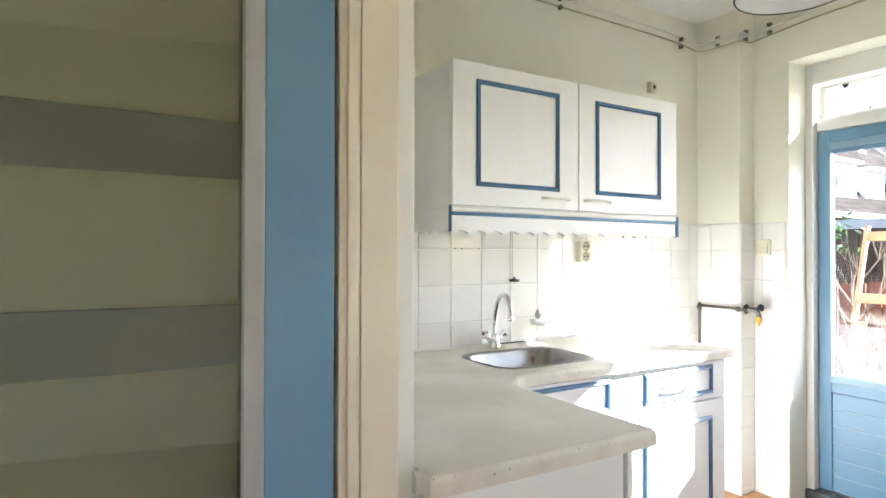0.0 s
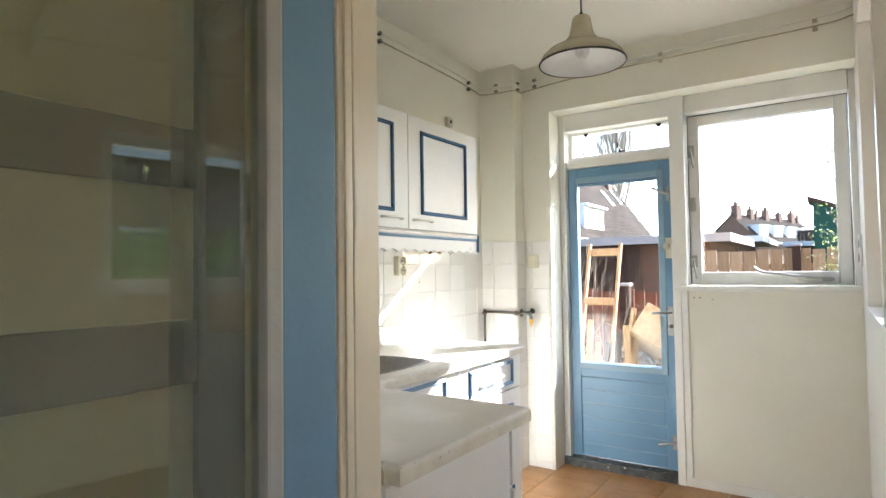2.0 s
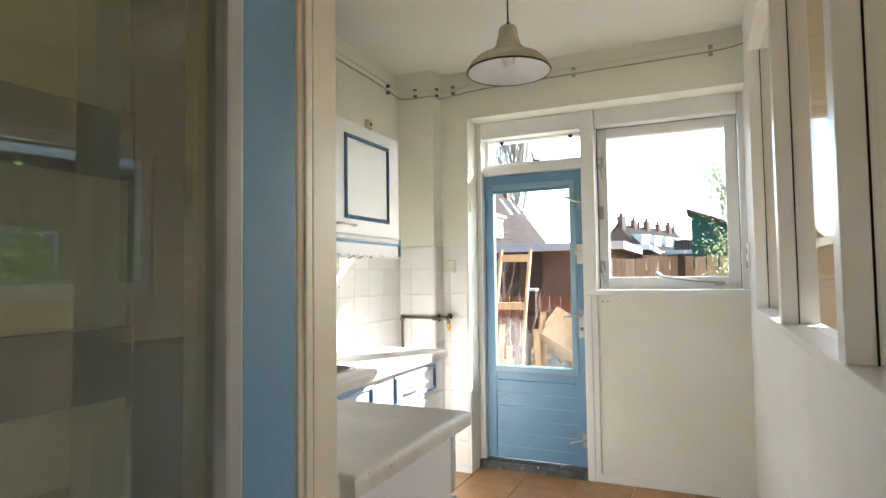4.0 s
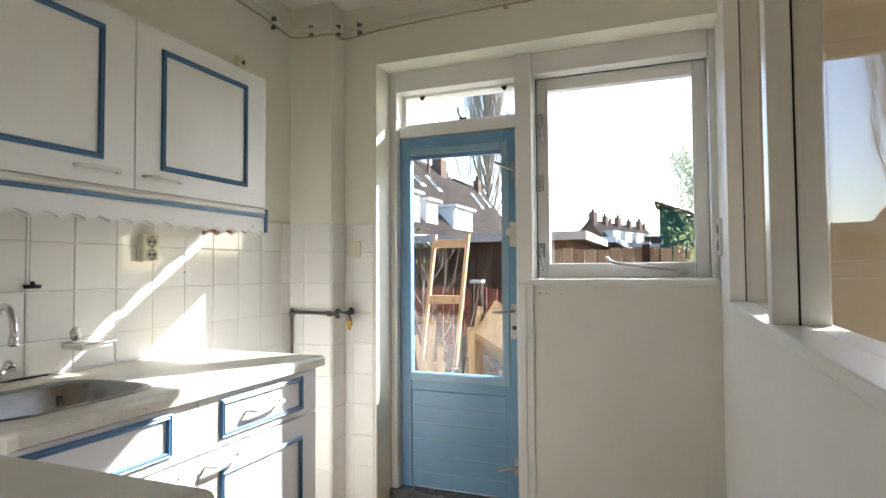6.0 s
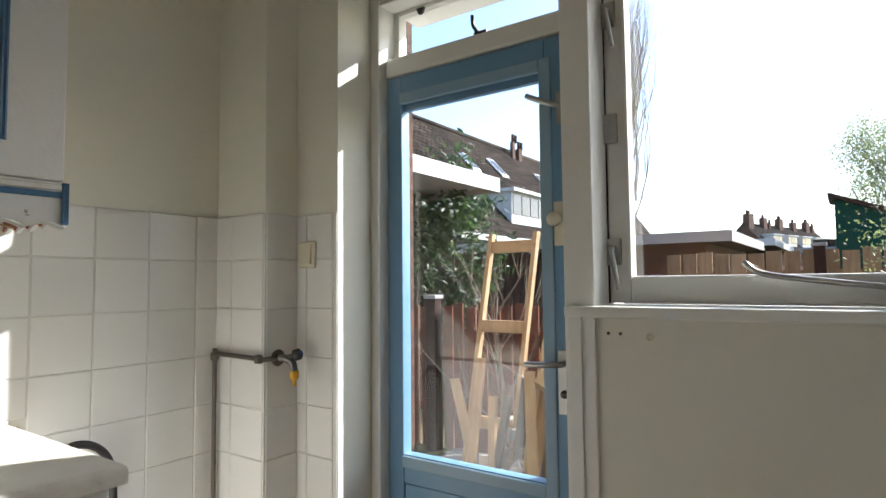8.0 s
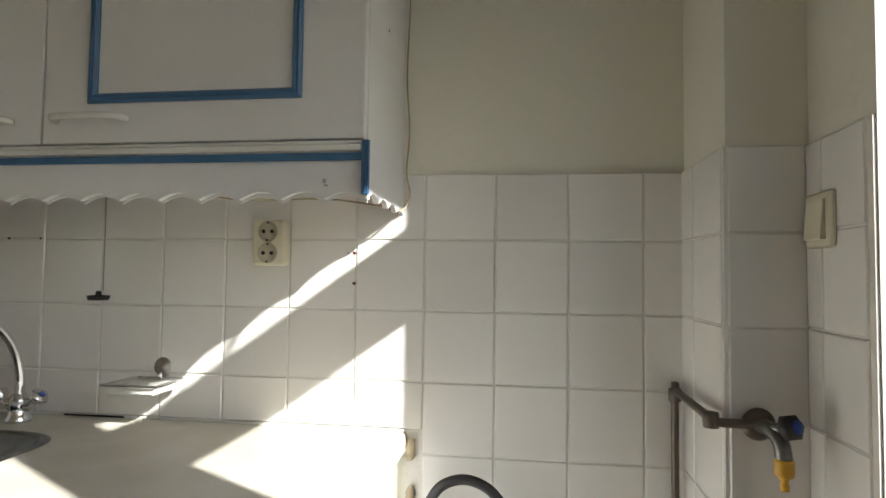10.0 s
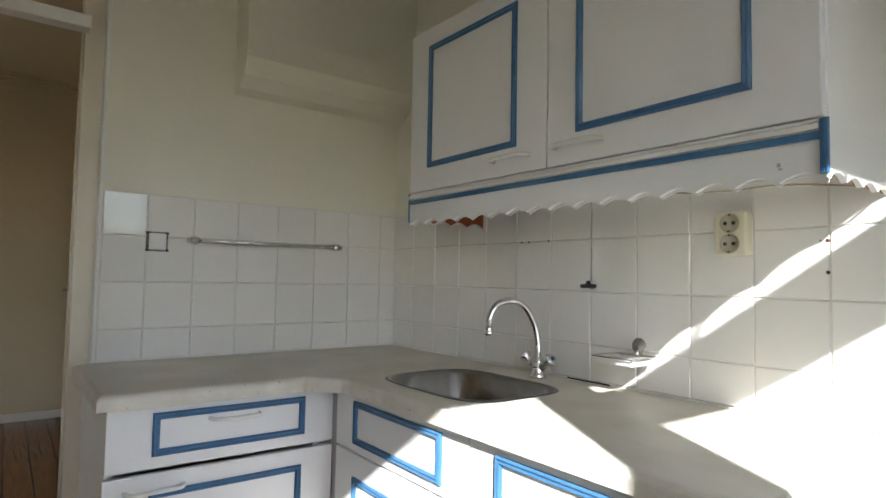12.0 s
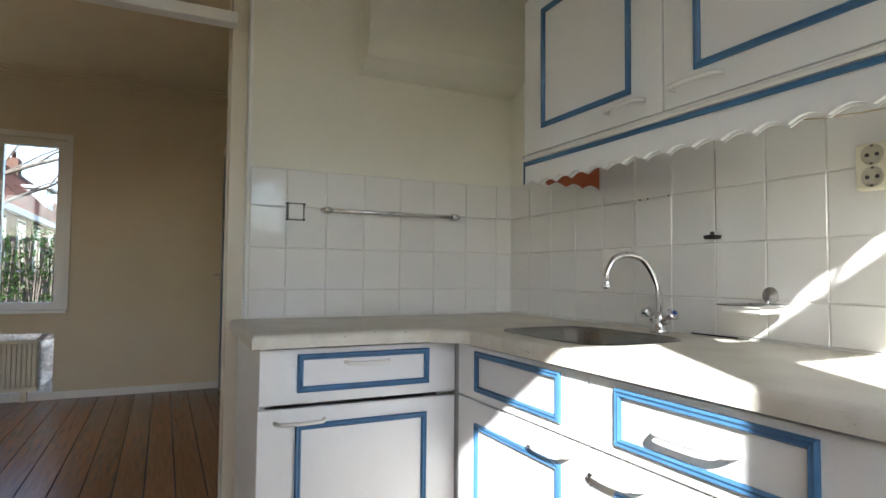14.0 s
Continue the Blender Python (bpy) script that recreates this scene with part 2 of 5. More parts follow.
# ---- building helpers ----
def box(bm, x0, x1, y0, y1, z0, z1):
    v = [bm.verts.new(p) for p in ((x0, y0, z0), (x1, y0, z0), (x1, y1, z0), (x0, y1, z0), (x0, y0, z1), (x1, y0, z1), (x1, y1, z1), (x0, y1, z1))]
    for f in ((0, 3, 2, 1), (4, 5, 6, 7), (0, 1, 5, 4), (1, 2, 6, 5), (2, 3, 7, 6), (3, 0, 4, 7)):
        bm.faces.new([v[i] for i in f])
    return bm


def boxes(*dims, bevel=0.0, segments=2):
    bm = bmesh.new()
    for d in dims:
        x0, x1, y0, y1, z0, z1 = d
        box(bm, min(x0, x1), max(x0, x1), min(y0, y1), max(y0, y1), min(z0, z1), max(z0, z1))
    if bevel:
        bmesh.ops.bevel(bm, geom=bm.edges[:], offset=bevel, segments=segments, affect="EDGES", profile=0.6)
    return bm


def prism(points, axis, a, b, bevel=0.0):
    """A flat outline pushed from a to b along an axis; points are the other two coordinates in order."""
    bm = bmesh.new()

    def at(p, d):
        return {"x": (d, p[0], p[1]), "y": (p[0], d, p[1]), "z": (p[0], p[1], d)}[axis]
    lo, hi = [bm.verts.new(at(p, a)) for p in points], [bm.verts.new(at(p, b)) for p in points]
    n = len(points)
    bm.faces.new(lo)
    bm.faces.new(hi[::-1])
    for i in range(n):
        bm.faces.new((lo[i], lo[(i + 1) % n], hi[(i + 1) % n], hi[i]))
    bmesh.ops.recalc_face_normals(bm, faces=bm.faces[:])
    if bevel:
        bmesh.ops.bevel(bm, geom=bm.edges[:], offset=bevel, segments=2, affect="EDGES")
    return bm


def lathe(profile, n=32, origin=(0, 0, 0), turn=None):
    """Rings of (radius, height) about z, closed at the ends when the radius is 0."""
    bm = bmesh.new()
    m = Matrix.Translation(origin) @ (turn or Matrix.Identity(4))
    rings = []
    for r, z in profile:
        if r < 1e-5:
            rings.append([bm.verts.new(m @ Vector((0, 0, z)))])
        else:
            rings.append([bm.verts.new(m @ Vector((r * math.cos(2 * math.pi * i / n), r * math.sin(2 * math.pi * i / n), z))) for i in range(n)])
    for a, b in zip(rings, rings[1:]):
        for i in range(n):
            j = (i + 1) % n
            if len(a) == 1 and len(b) > 1:
                bm.faces.new((a[0], b[i], b[j]))
            elif len(b) == 1 and len(a) > 1:
                bm.faces.new((a[i], b[0], a[j]))
            elif len(a) > 1:
                bm.faces.new((a[i], b[i], b[j], a[j]))
    bmesh.ops.recalc_face_normals(bm, faces=bm.faces[:])
    for f in bm.faces:
        f.smooth = True
    return bm


def tube(points, radius, n=10, bm=None, taper=None, ends=True):
    """A round bar along points."""
    bm = bm or bmesh.new()
    pts = [Vector(p) for p in points]
    rings, side = [], None
    for i, p in enumerate(pts):
        d = (pts[min(i + 1, len(pts) - 1)] - pts[max(i - 1, 0)]).normalized()
        if side is None:
            side = d.orthogonal().normalized()
        side = (side - d * side.dot(d))
        side = side.normalized() if side.length > 1e-6 else d.orthogonal().normalized()
        up = d.cross(side)
        r = radius if taper is None else radius + (taper - radius) * i / (len(pts) - 1)
        rings.append([bm.verts.new(p + r * (math.cos(2 * math.pi * k / n) * side + math.sin(2 * math.pi * k / n) * up)) for k in range(n)])
    for a, b in zip(rings, rings[1:]):
        for k in range(n):
            f = bm.faces.new((a[k], a[(k + 1) % n], b[(k + 1) % n], b[k]))
            f.smooth = True
    if ends:
        bm.faces.new(rings[0][::-1])
        bm.faces.new(rings[-1])
    return bm


def arc(points, n=8):
    """A smooth line through points."""
    p = [Vector(q) for q in points]
    p = [2 * p[0] - p[1]] + p + [2 * p[-1] - p[-2]]
    out = []
    for i in range(1, len(p) - 2):
        for k in range(n):
            t = k / n
            out.append(0.5 * ((2 * p[i]) + (p[i + 1] - p[i - 1]) * t + (2 * p[i - 1] - 5 * p[i] + 4 * p[i + 1] - p[i + 2]) * t * t
                              + (3 * p[i] - p[i - 1] - 3 * p[i + 1] + p[i + 2]) * t ** 3))
    return out + [p[-2]]


def mesh_of(name, bm, mat):
    me = bpy.data.meshes.new(name)
    bm.to_mesh(me)
    bm.free()
    me.materials.append(mat)
    return me


def part(name, bm, mat, parent, label=""):
    ob = new(name, mesh_of(name, bm, mat))
    ob.parent = parent
    return tagged(ob, label)


def solo(name, bm, mat, label, category, group="", kind=""):
    return tagged(new(name, mesh_of(name, bm, mat)), label, category, group, kind)


def thing(name, at, label, category, group="", kind=""):
    ob = new(name)
    ob.location = at
    ob.empty_display_size = 0.05
    bpy.context.view_layer.update()
    return tagged(ob, label, category, group, kind)


def settle(ob):
    """Leaves the parts of a thing where they were built, in world places."""
    for c in ob.children:
        c.matrix_parent_inverse = Matrix.Translation(-ob.location)
    return ob


def structure(name, bm, mat, label, category="wall"):
    return solo(name, bm, mat, label, category, kind="structure")

# ---- plan ----
KX, WB, CEIL = 0.0, 2.490, 2.515
NICHE_L, NICHE_R, NICHE_T = -0.425, -1.99, 2.21
TILE_TOP, PITCH, CT = 1.404, 0.152, 0.852
OUT = 2.93
FW, LC = -3.35, 2.62

# ---- large structure ----
kitchen_floor = structure("floor", boxes((-0.12, 2.75, -2.05, 0.0, -0.12, -0.006)), GROUT, "ochre square floor tiles of the kitchen", "floor")
living_floor = structure("floor_living", boxes((FW, -0.10, -4.3, -0.90, -0.12, -0.02), (-0.10, 2.6, -4.3, -2.05, -0.12, -0.02)), DARK_GAP, "dark stained wooden plank floor of the living room", "floor")
structure("ceiling", boxes((-0.12, 2.75, -2.05, 0.0, CEIL, CEIL + 0.1)), CEILING, "plain cream painted kitchen ceiling", "ceiling")
bm = boxes((FW, -0.10, -4.3, -0.90, LC, LC + 0.17), (-0.10, 2.6, -4.3, -2.05, LC, LC + 0.17))
for k in range(6):
    a0, a1 = math.pi / 2 * k / 6, math.pi / 2 * (k + 1) / 6
    box(bm, FW, FW + 0.14 * (1 - math.sin(a0)), -4.3, -0.90, LC - 0.14 * (1 - math.cos(a1)) - 0.001, LC - 0.14 * (1 - math.cos(a0)))
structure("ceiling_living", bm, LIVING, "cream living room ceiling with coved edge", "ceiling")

wall_sink = structure("wall_north", boxes((-0.12, WB + 0.5, 0.0, 0.2, -0.12, CEIL + 0.1)), PLASTER, "cream plaster wall tiled white above the worktop")
wall_part = structure("wall_west", boxes((-0.10, KX, -1.112, 0.0, 0, CEIL)), PLASTER, "cream plaster partition tiled white above the worktop")
chase = structure("wall_chase", boxes((2.362, WB, -0.242, 0, 0, CEIL)), PLASTER, "cream plaster pipe chase in the corner with white tiles")
wall_east = structure("wall_east", boxes((WB, 2.78, NICHE_L, 0.0, 0, CEIL), (2.78, OUT, -0.30, 0.0, 0, CEIL), (WB, 2.68, NICHE_R, NICHE_L, NICHE_T, CEIL), (2.68, OUT, NICHE_R, NICHE_L, NICHE_T + 0.002, CEIL)), PLASTER, "cream plaster outer wall with recessed door and window")
structure("wall_flue", prism([(KX, 1.80), (KX + 0.05, 1.815), (KX + 0.10, 1.85), (KX + 0.125, 1.91), (KX + 0.13, 2.0), (KX + 0.13, CEIL), (KX, CEIL)], "y", -0.71, 0.0), PLASTER, "cream plaster boxing of a flue with a curved underside")

# glazed partition between kitchen and living room
glazed = structure("wall_south", boxes((-0.10, 2.68, -2.10, NICHE_R, 0, 1.02)), WHITE, "low white painted wall under the glazed partition")
structure("wall_south_head", boxes((-0.10, 2.68, -2.10, NICHE_R, 2.29, CEIL), (2.24, 2.68, -2.10, NICHE_R, 1.02, 2.29)), WHITE, "white painted head and end of the glazed partition")
screen = thing("glazed_screen", (1.0, -2.045, 1.02), "white timber posts holding large clear panes above a low wall", "glazed screen", kind="structure")
for x0, x1 in ((1.305, 1.368), (0.37, 0.433), (-0.10, -0.037)):
    part("post", boxes((x0, x1, -2.10, NICHE_R - 0.002, 1.045, 2.29), bevel=0.003), WHITE, screen)
part("ledge", boxes((-0.10, 2.24, -2.11, NICHE_R + 0.006, 1.02, 1.045), bevel=0.004), WHITE, screen)
for x0, x1 in ((1.368, 2.24), (0.433, 1.305), (-0.037, 0.37)):
    pane = part("pane", boxes((x0 + 0.004, x1 - 0.004, -2.049, -2.044, 1.05, 2.288)), GLASS_OLD, screen, "clear glass pane")
    pane.visible_shadow = False
    part("sealant_line", boxes((x0, x0 + 0.0022, -2.044, -2.040, 1.045, 2.288), (x1 - 0.0022, x1, -2.044, -2.040, 1.045, 2.288)), DARK_GAP, screen, "dark dirty glazing joint")
settle(screen)

# opening to the living room: frame post, casing and bar
frame_k = thing("door_frame", (0.0, -1.16, 0), "cream painted timber frame of the opening to the living room", "door frame", kind="structure")
part("jamb", boxes((-0.122, -0.055, -1.180, -1.112, 0, CEIL), bevel=0.003), CREAM, frame_k)
part("casing", boxes((-0.055, KX + 0.004, -1.124, -1.112, 0, CEIL - 0.002), bevel=0.004), WHITE, frame_k)
part("transom_bar", boxes((-0.05, 0.01, NICHE_R, -1.17, 1.915, 1.958), bevel=0.004), WHITE, frame_k)
part("architrave", boxes((-0.158, -0.122, -1.178, -1.13, 0, 2.2), bevel=0.004), CREAM, frame_k)
part("architrave_bead", boxes((-0.146, -0.128, -1.184, -1.178, 0, 2.2), bevel=0.004), CREAM, frame_k)
settle(frame_k)

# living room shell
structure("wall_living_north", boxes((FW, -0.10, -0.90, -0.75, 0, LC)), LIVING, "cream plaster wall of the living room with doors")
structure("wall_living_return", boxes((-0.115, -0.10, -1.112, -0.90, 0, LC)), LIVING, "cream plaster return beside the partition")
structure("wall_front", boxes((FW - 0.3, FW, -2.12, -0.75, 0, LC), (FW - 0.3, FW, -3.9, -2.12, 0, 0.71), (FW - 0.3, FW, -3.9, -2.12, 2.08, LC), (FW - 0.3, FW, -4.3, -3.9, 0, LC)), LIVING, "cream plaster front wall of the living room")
structure("wall_living_south", boxes((FW, -3.1, -4.5, -4.3, 0, LC), (-3.1, -1.7, -4.5, -4.3, 0, 0.6), (-3.1, -1.7, -4.5, -4.3, 2.2, LC), (-1.7, 0.25, -4.5, -4.3, 0, LC), (0.25, 1.25, -4.5, -4.3, 0, 1.13), (0.25, 1.25, -4.5, -4.3, 2.12, LC), (1.25, OUT, -4.5, -4.3, 0, LC)), LIVING, "cream plaster side wall of the living room with added windows")
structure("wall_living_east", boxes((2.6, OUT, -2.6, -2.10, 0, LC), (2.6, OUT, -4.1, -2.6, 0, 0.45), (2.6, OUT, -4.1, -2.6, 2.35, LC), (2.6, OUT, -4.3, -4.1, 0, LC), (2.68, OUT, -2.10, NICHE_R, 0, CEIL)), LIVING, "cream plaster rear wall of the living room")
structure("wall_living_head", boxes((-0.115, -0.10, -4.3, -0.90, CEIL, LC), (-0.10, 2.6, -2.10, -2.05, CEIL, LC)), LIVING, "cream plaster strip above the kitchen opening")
structure("baseboard", boxes((FW, FW + 0.015, -4.3, -0.90, 0, 0.06), (FW + 0.015, -1.1, -0.915, -0.90, 0, 0.06), bevel=0.003), WHITE, "white painted skirting board along the living room wall", "skirting board")


def window_thing(name, x0, x1, ya, yb, za, zb, label, mullions=()):
    """A fixed window in a wall across x: frame, sash bars, pane and sill."""
    w = thing(name, ((x0 + x1) / 2, (ya + yb) / 2, za), label, "window", kind="structure")
    y0, y1 = min(ya, yb), max(ya, yb)
    part("window_frame", boxes((x0, x1, y0, y0 + 0.06, za, zb), (x0, x1, y1 - 0.06, y1, za, zb), (x0, x1, y0 + 0.06, y1 - 0.06, za, za + 0.06), (x0, x1, y0 + 0.06, y1 - 0.06, zb - 0.06, zb)), WHITE, w)
    for m in mullions:
        part("mullion", boxes((x0 + 0.005, x1 - 0.005, m - 0.03, m + 0.03, za + 0.06, zb - 0.06)), WHITE, w)
    g = part("pane", boxes(((x0 + x1) / 2 - 0.003, (x0 + x1) / 2 + 0.003, y0 + 0.06, y1 - 0.06, za + 0.06, zb - 0.06)), GLASS, w)
    g.visible_shadow = False
    return w


front_window = window_thing("window_1", FW - 0.09, FW - 0.02, -3.9, -2.12, 0.71, 2.08, "white timber front window with a view of a hedge", (-2.57,))
part("window_sill", boxes((FW - 0.03, FW + 0.05, -3.95, -2.08, 0.685, 0.71), bevel=0.004), WHITE, front_window)
part("window_casing", boxes((FW, FW + 0.014, -2.12, -2.075, 0.71, 2.125), (FW, FW + 0.014, -3.9, -2.12, 2.08, 2.125), bevel=0.003), WHITE, front_window)
settle(front_window)
rear_window = window_thing("window_2", 2.78, 2.85, -4.1, -2.6, 0.45, 2.35, "white timber rear window of the living room", (-3.35,))
part("window_sill", boxes((2.52, 2.78, -4.12, -2.58, 0.42, 0.45), bevel=0.004), WHITE, rear_window)
settle(rear_window)
# Both side windows are added; the first, unseen, lets more light into the room.
for x0, x1, z0, z1, n in ((-3.1, -1.7, 0.6, 2.2, 1), (0.25, 1.25, 1.13, 2.12, 0)):
    w = thing("added_window_3", ((x0 + x1) / 2, -4.36, z0), "added white timber side window of the living room", "window", kind="structure")
    part("window_frame", boxes((x0, x0 + 0.07, -4.40, -4.33, z0, z1), (x1 - 0.07, x1, -4.40, -4.33, z0, z1), (x0 + 0.07, x1 - 0.07, -4.40, -4.33, z0, z0 + 0.07), (x0 + 0.07, x1 - 0.07, -4.40, -4.33, z1 - 0.07, z1)), WHITE, w)
    for k in range(n):
        part("mullion", boxes(((x0 + x1) / 2 - 0.04, (x0 + x1) / 2 + 0.04, -4.40, -4.33, z0 + 0.07, z1 - 0.07)), WHITE, w)
    part("window_sill", boxes((x0 - 0.04, x1 + 0.04, -4.33, -4.25, z0 - 0.03, z0), bevel=0.004), WHITE, w)
    g = part("pane", boxes((x0 + 0.07, x1 - 0.07, -4.368, -4.363, z0 + 0.07, z1 - 0.07)), GLASS, w)
    g.visible_shadow = False
    settle(w)

# ---- tiles, shared meshes ----
tile_meshes = {}


def tile_mesh(w, h, mat, d=0.006, name="tile"):
    key = (round(w, 3), round(h, 3), mat.name)
    if key not in tile_meshes:
        bm = bmesh.new()
        e = 0.0022
        back = [bm.verts.new(p) for p in ((0, 0, 0), (w, 0, 0), (w, 0, h), (0, 0, h))]
        mid = [bm.verts.new(p) for p in ((0, -d + e, 0), (w, -d + e, 0), (w, -d + e, h), (0, -d + e, h))]
        top = [bm.verts.new(p) for p in ((e, -d, e), (w - e, -d, e), (w - e, -d, h - e), (e, -d, h - e))]
        bm.faces.new(top)
        for a, b in ((back, mid), (mid, top)):
            for i in range(4):
                bm.faces.new((a[i], a[(i + 1) % 4], b[(i + 1) % 4], b[i]))
        tile_meshes[key] = mesh_of(name, bm, mat)
    return tile_meshes[key]


rng = random.Random(4)


def lay_tiles(parent, origin, turn, us, zs, mat=TILE):
    """Tiles on an upright wall: us and zs are joint lines; turn is the wall's turn about z."""
    for u0, u1 in zip(us, us[1:]):
        for z0, z1 in zip(zs, zs[1:]):
            if u1 - u0 < 0.012 or z1 - z0 < 0.012:
                continue
            ob = new("tile", tile_mesh(u1 - u0 - 0.0024, z1 - z0 - 0.0024, mat))
            ob.parent = parent
            tilt = pose(0, 0, 0, rng.uniform(-0.12, 0.12), 0, rng.uniform(-0.15, 0.15))
            ob.matrix_basis = Matrix.Translation(origin) @ pose(0, 0, 0, 0, 0, turn) @ Matrix.Translation((u0 + 0.0012, rng.uniform(-0.0006, 0.0), z0 + 0.0012)) @ tilt


up = [1.261 - PITCH * k for k in range(9)][::-1] + [TILE_TOP]
above = [CT + 0.004] + [z for z in up if z > CT + 0.02]
full = [0.0] + [z for z in up if z > 0.03]

# ---- upper cabinet ----
def frame_moulding(x0, x1, z0, z1, y, w=0.0172, d=0.009):
    """A mitred moulding frame with two steps on a panel that faces -y."""
    bm = bmesh.new()
    steps = ((0, 0.0), (0, d * 0.6), (w * 0.25, d), (w * 0.5, d * 0.75), (w * 0.75, d), (w, d * 0.4), (w, 0.0))
    loops = []
    for o, h in steps:
        loops.append([bm.verts.new((px, y - h, pz)) for px, pz in ((x0 + o, z0 + o), (x1 - o, z0 + o), (x1 - o, z1 - o), (x0 + o, z1 - o))])
    for a, b in zip(loops, loops[1:]):
        for i in range(4):
            bm.faces.new((a[i], a[(i + 1) % 4], b[(i + 1) % 4], b[i]))
    bmesh.ops.recalc_face_normals(bm, faces=bm.faces[:])
    return bm


def bow_handle(x0, x1, z, y, tilt=0.0):
    """A white plastic bow handle on a front that faces -y."""
    pts = arc([(x0, y, z), (x0 + 0.004, y - 0.016, z), (x0 + 0.018, y - 0.027, z + tilt * 0.2), ((x0 + x1) / 2, y - 0.03, z + tilt * 0.5), (x1 - 0.018, y - 0.027, z + tilt * 0.8), (x1 - 0.004, y - 0.016, z + tilt), (x1, y, z + tilt)], 5)
    return tube(pts, 0.0058, 8)


def turned(bm, m):
    bmesh.ops.transform(bm, matrix=m, verts=bm.verts[:])
    return bm


def scallops(u0, u1, z_top, z_low, n, depth=0.013):
    """Outline of a board with a scalloped lower edge."""
    pts = [(u0, z_top)]
    step = (u1 - u0) / n
    for i in range(n):
        for k in range(7):
            s = k / 6
            pts.append((u0 + step * (i + s), z_low + depth * math.sin(math.pi * s)))
    pts.append((u1, z_top))
    return pts


UX0, UX1, UXM = 0.577, 1.774, 1.174
upper = thing("wall_cabinet", (1.17, -0.16, 1.41), "white two-door wall cabinet with blue mouldings and scalloped valance", "wall cabinet")
part("body", boxes((UX0, UX1, -0.297, -0.001, 1.405, 1.93), bevel=0.003), CABINET, upper)
for x0, x1, tx0, tx1, h0, h1 in ((UX0 + 0.002, UXM - 0.002, 0.679, 1.069, 0.985, 1.115), (UXM + 0.002, UX1 - 0.002, 1.267, 1.662, 1.205, 1.34)):
    d = part("door", boxes((x0, x1, -0.316, -0.2985, 1.412, 1.928), bevel=0.0035), CABINET, upper)
    part("moulding", frame_moulding(tx0, tx1, 1.483, 1.868, -0.316), TRIM_BLUE, d, "blue painted frame moulding")
    part("handle", bow_handle(h0, h1, 1.455, -0.316), PLASTIC, d, "white plastic bow handle")
# Dark strip on the white body paints the shade of the slit.
part("door_gap_shade", boxes((UXM - 0.004, UXM + 0.004, -0.2982, -0.2972, 1.414, 1.926)), DARK_GAP, upper, "dark strip painted as shade between the doors")
val = part("valance", prism(scallops(UX0, UX1 + 0.004, 1.405, 1.311, 16), "y", -0.312, -0.300), CABINET, upper, "white valance with scalloped lower edge")
part("valance_lip", boxes((UX0, UX1 - 0.0065, -0.316, -0.286, 1.4035, 1.4095), (UX0, UX1 - 0.0065, -0.319, -0.312, 1.3915, 1.4025), bevel=0.0022), WHITE, upper, "white lip above the blue strip")
part("paint_chip", boxes((1.700, 1.706, -0.3126, -0.312, 1.338, 1.345), (1.702, 1.709, -0.3126, -0.312, 1.333, 1.336)), CARCASS, upper, "grey paint chip")
part("screw_hole", lathe([(0, 0), (0.003, 0), (0.003, 0.0006), (0, 0.0008)], 10, (UX1, -0.16, 1.66), pose(0, 0, 0, 0, 90, 0)), IRON, upper)
part("valance_edge", prism(scallops(UX0 + 0.004, UX1, 1.36, 1.306, 16), "y", -0.2995, -0.2965), CABINET, upper)
part("valance_strip", boxes((UX0 + 0.001, UX1 + 0.003, -0.3185, -0.312, 1.3755, 1.3885), bevel=0.002), TRIM_BLUE, upper, "blue strip along the valance")
part("valance_corner", boxes((UX1 - 0.006, UX1 + 0.007, -0.3185, -0.3125, 1.318, 1.409), (UX1 - 0.0055, UX1 - 0.0025, -0.321, -0.3185, 1.3185, 1.4085), (UX1 - 0.001, UX1 + 0.002, -0.3215, -0.3185, 1.3185, 1.4085), (UX1 + 0.0035, UX1 + 0.0065, -0.321, -0.3185, 1.3185, 1.4085), bevel=0.001), TRIM_BLUE, upper, "blue corner strip")
part("valance_corner", boxes((UX0 - 0.005, UX0 - 0.0005, -0.316, -0.300, 1.318, 1.412), bevel=0.001), TRIM_BLUE, upper, "blue corner strip")
for x0, xi in ((UX0, UX0 + 0.010), (UX1 - 0.008, UX1 - 0.010)):
    part("valance_return", prism([(-p, z) for p, z in scallops(0.004, 0.300, 1.405, 1.313, 4)], "x", x0, x0 + 0.010), CABINET, upper)
    part("return_lining", prism([(-p, z) for p, z in scallops(0.008, 0.296, 1.40, 1.319, 4)], "x", xi, xi + 0.003 if x0 == UX0 else xi - 0.003), RED_BOARD, upper, "inner face of the valance return")
settle(upper)

# ---- worktop, sink, tap ----
SX, SY, SA, SB = 0.905, -0.328, 0.230, 0.173


def ring(a, b, z, n=48, p=4.2):
    out = []
    for i in range(n):
        t = 2 * math.pi * i / n
        c, s = math.cos(t), math.sin(t)
        out.append((SX + a * math.copysign(abs(c) ** (2 / p), c), SY + b * math.copysign(abs(s) ** (2 / p), s), z))
    return out


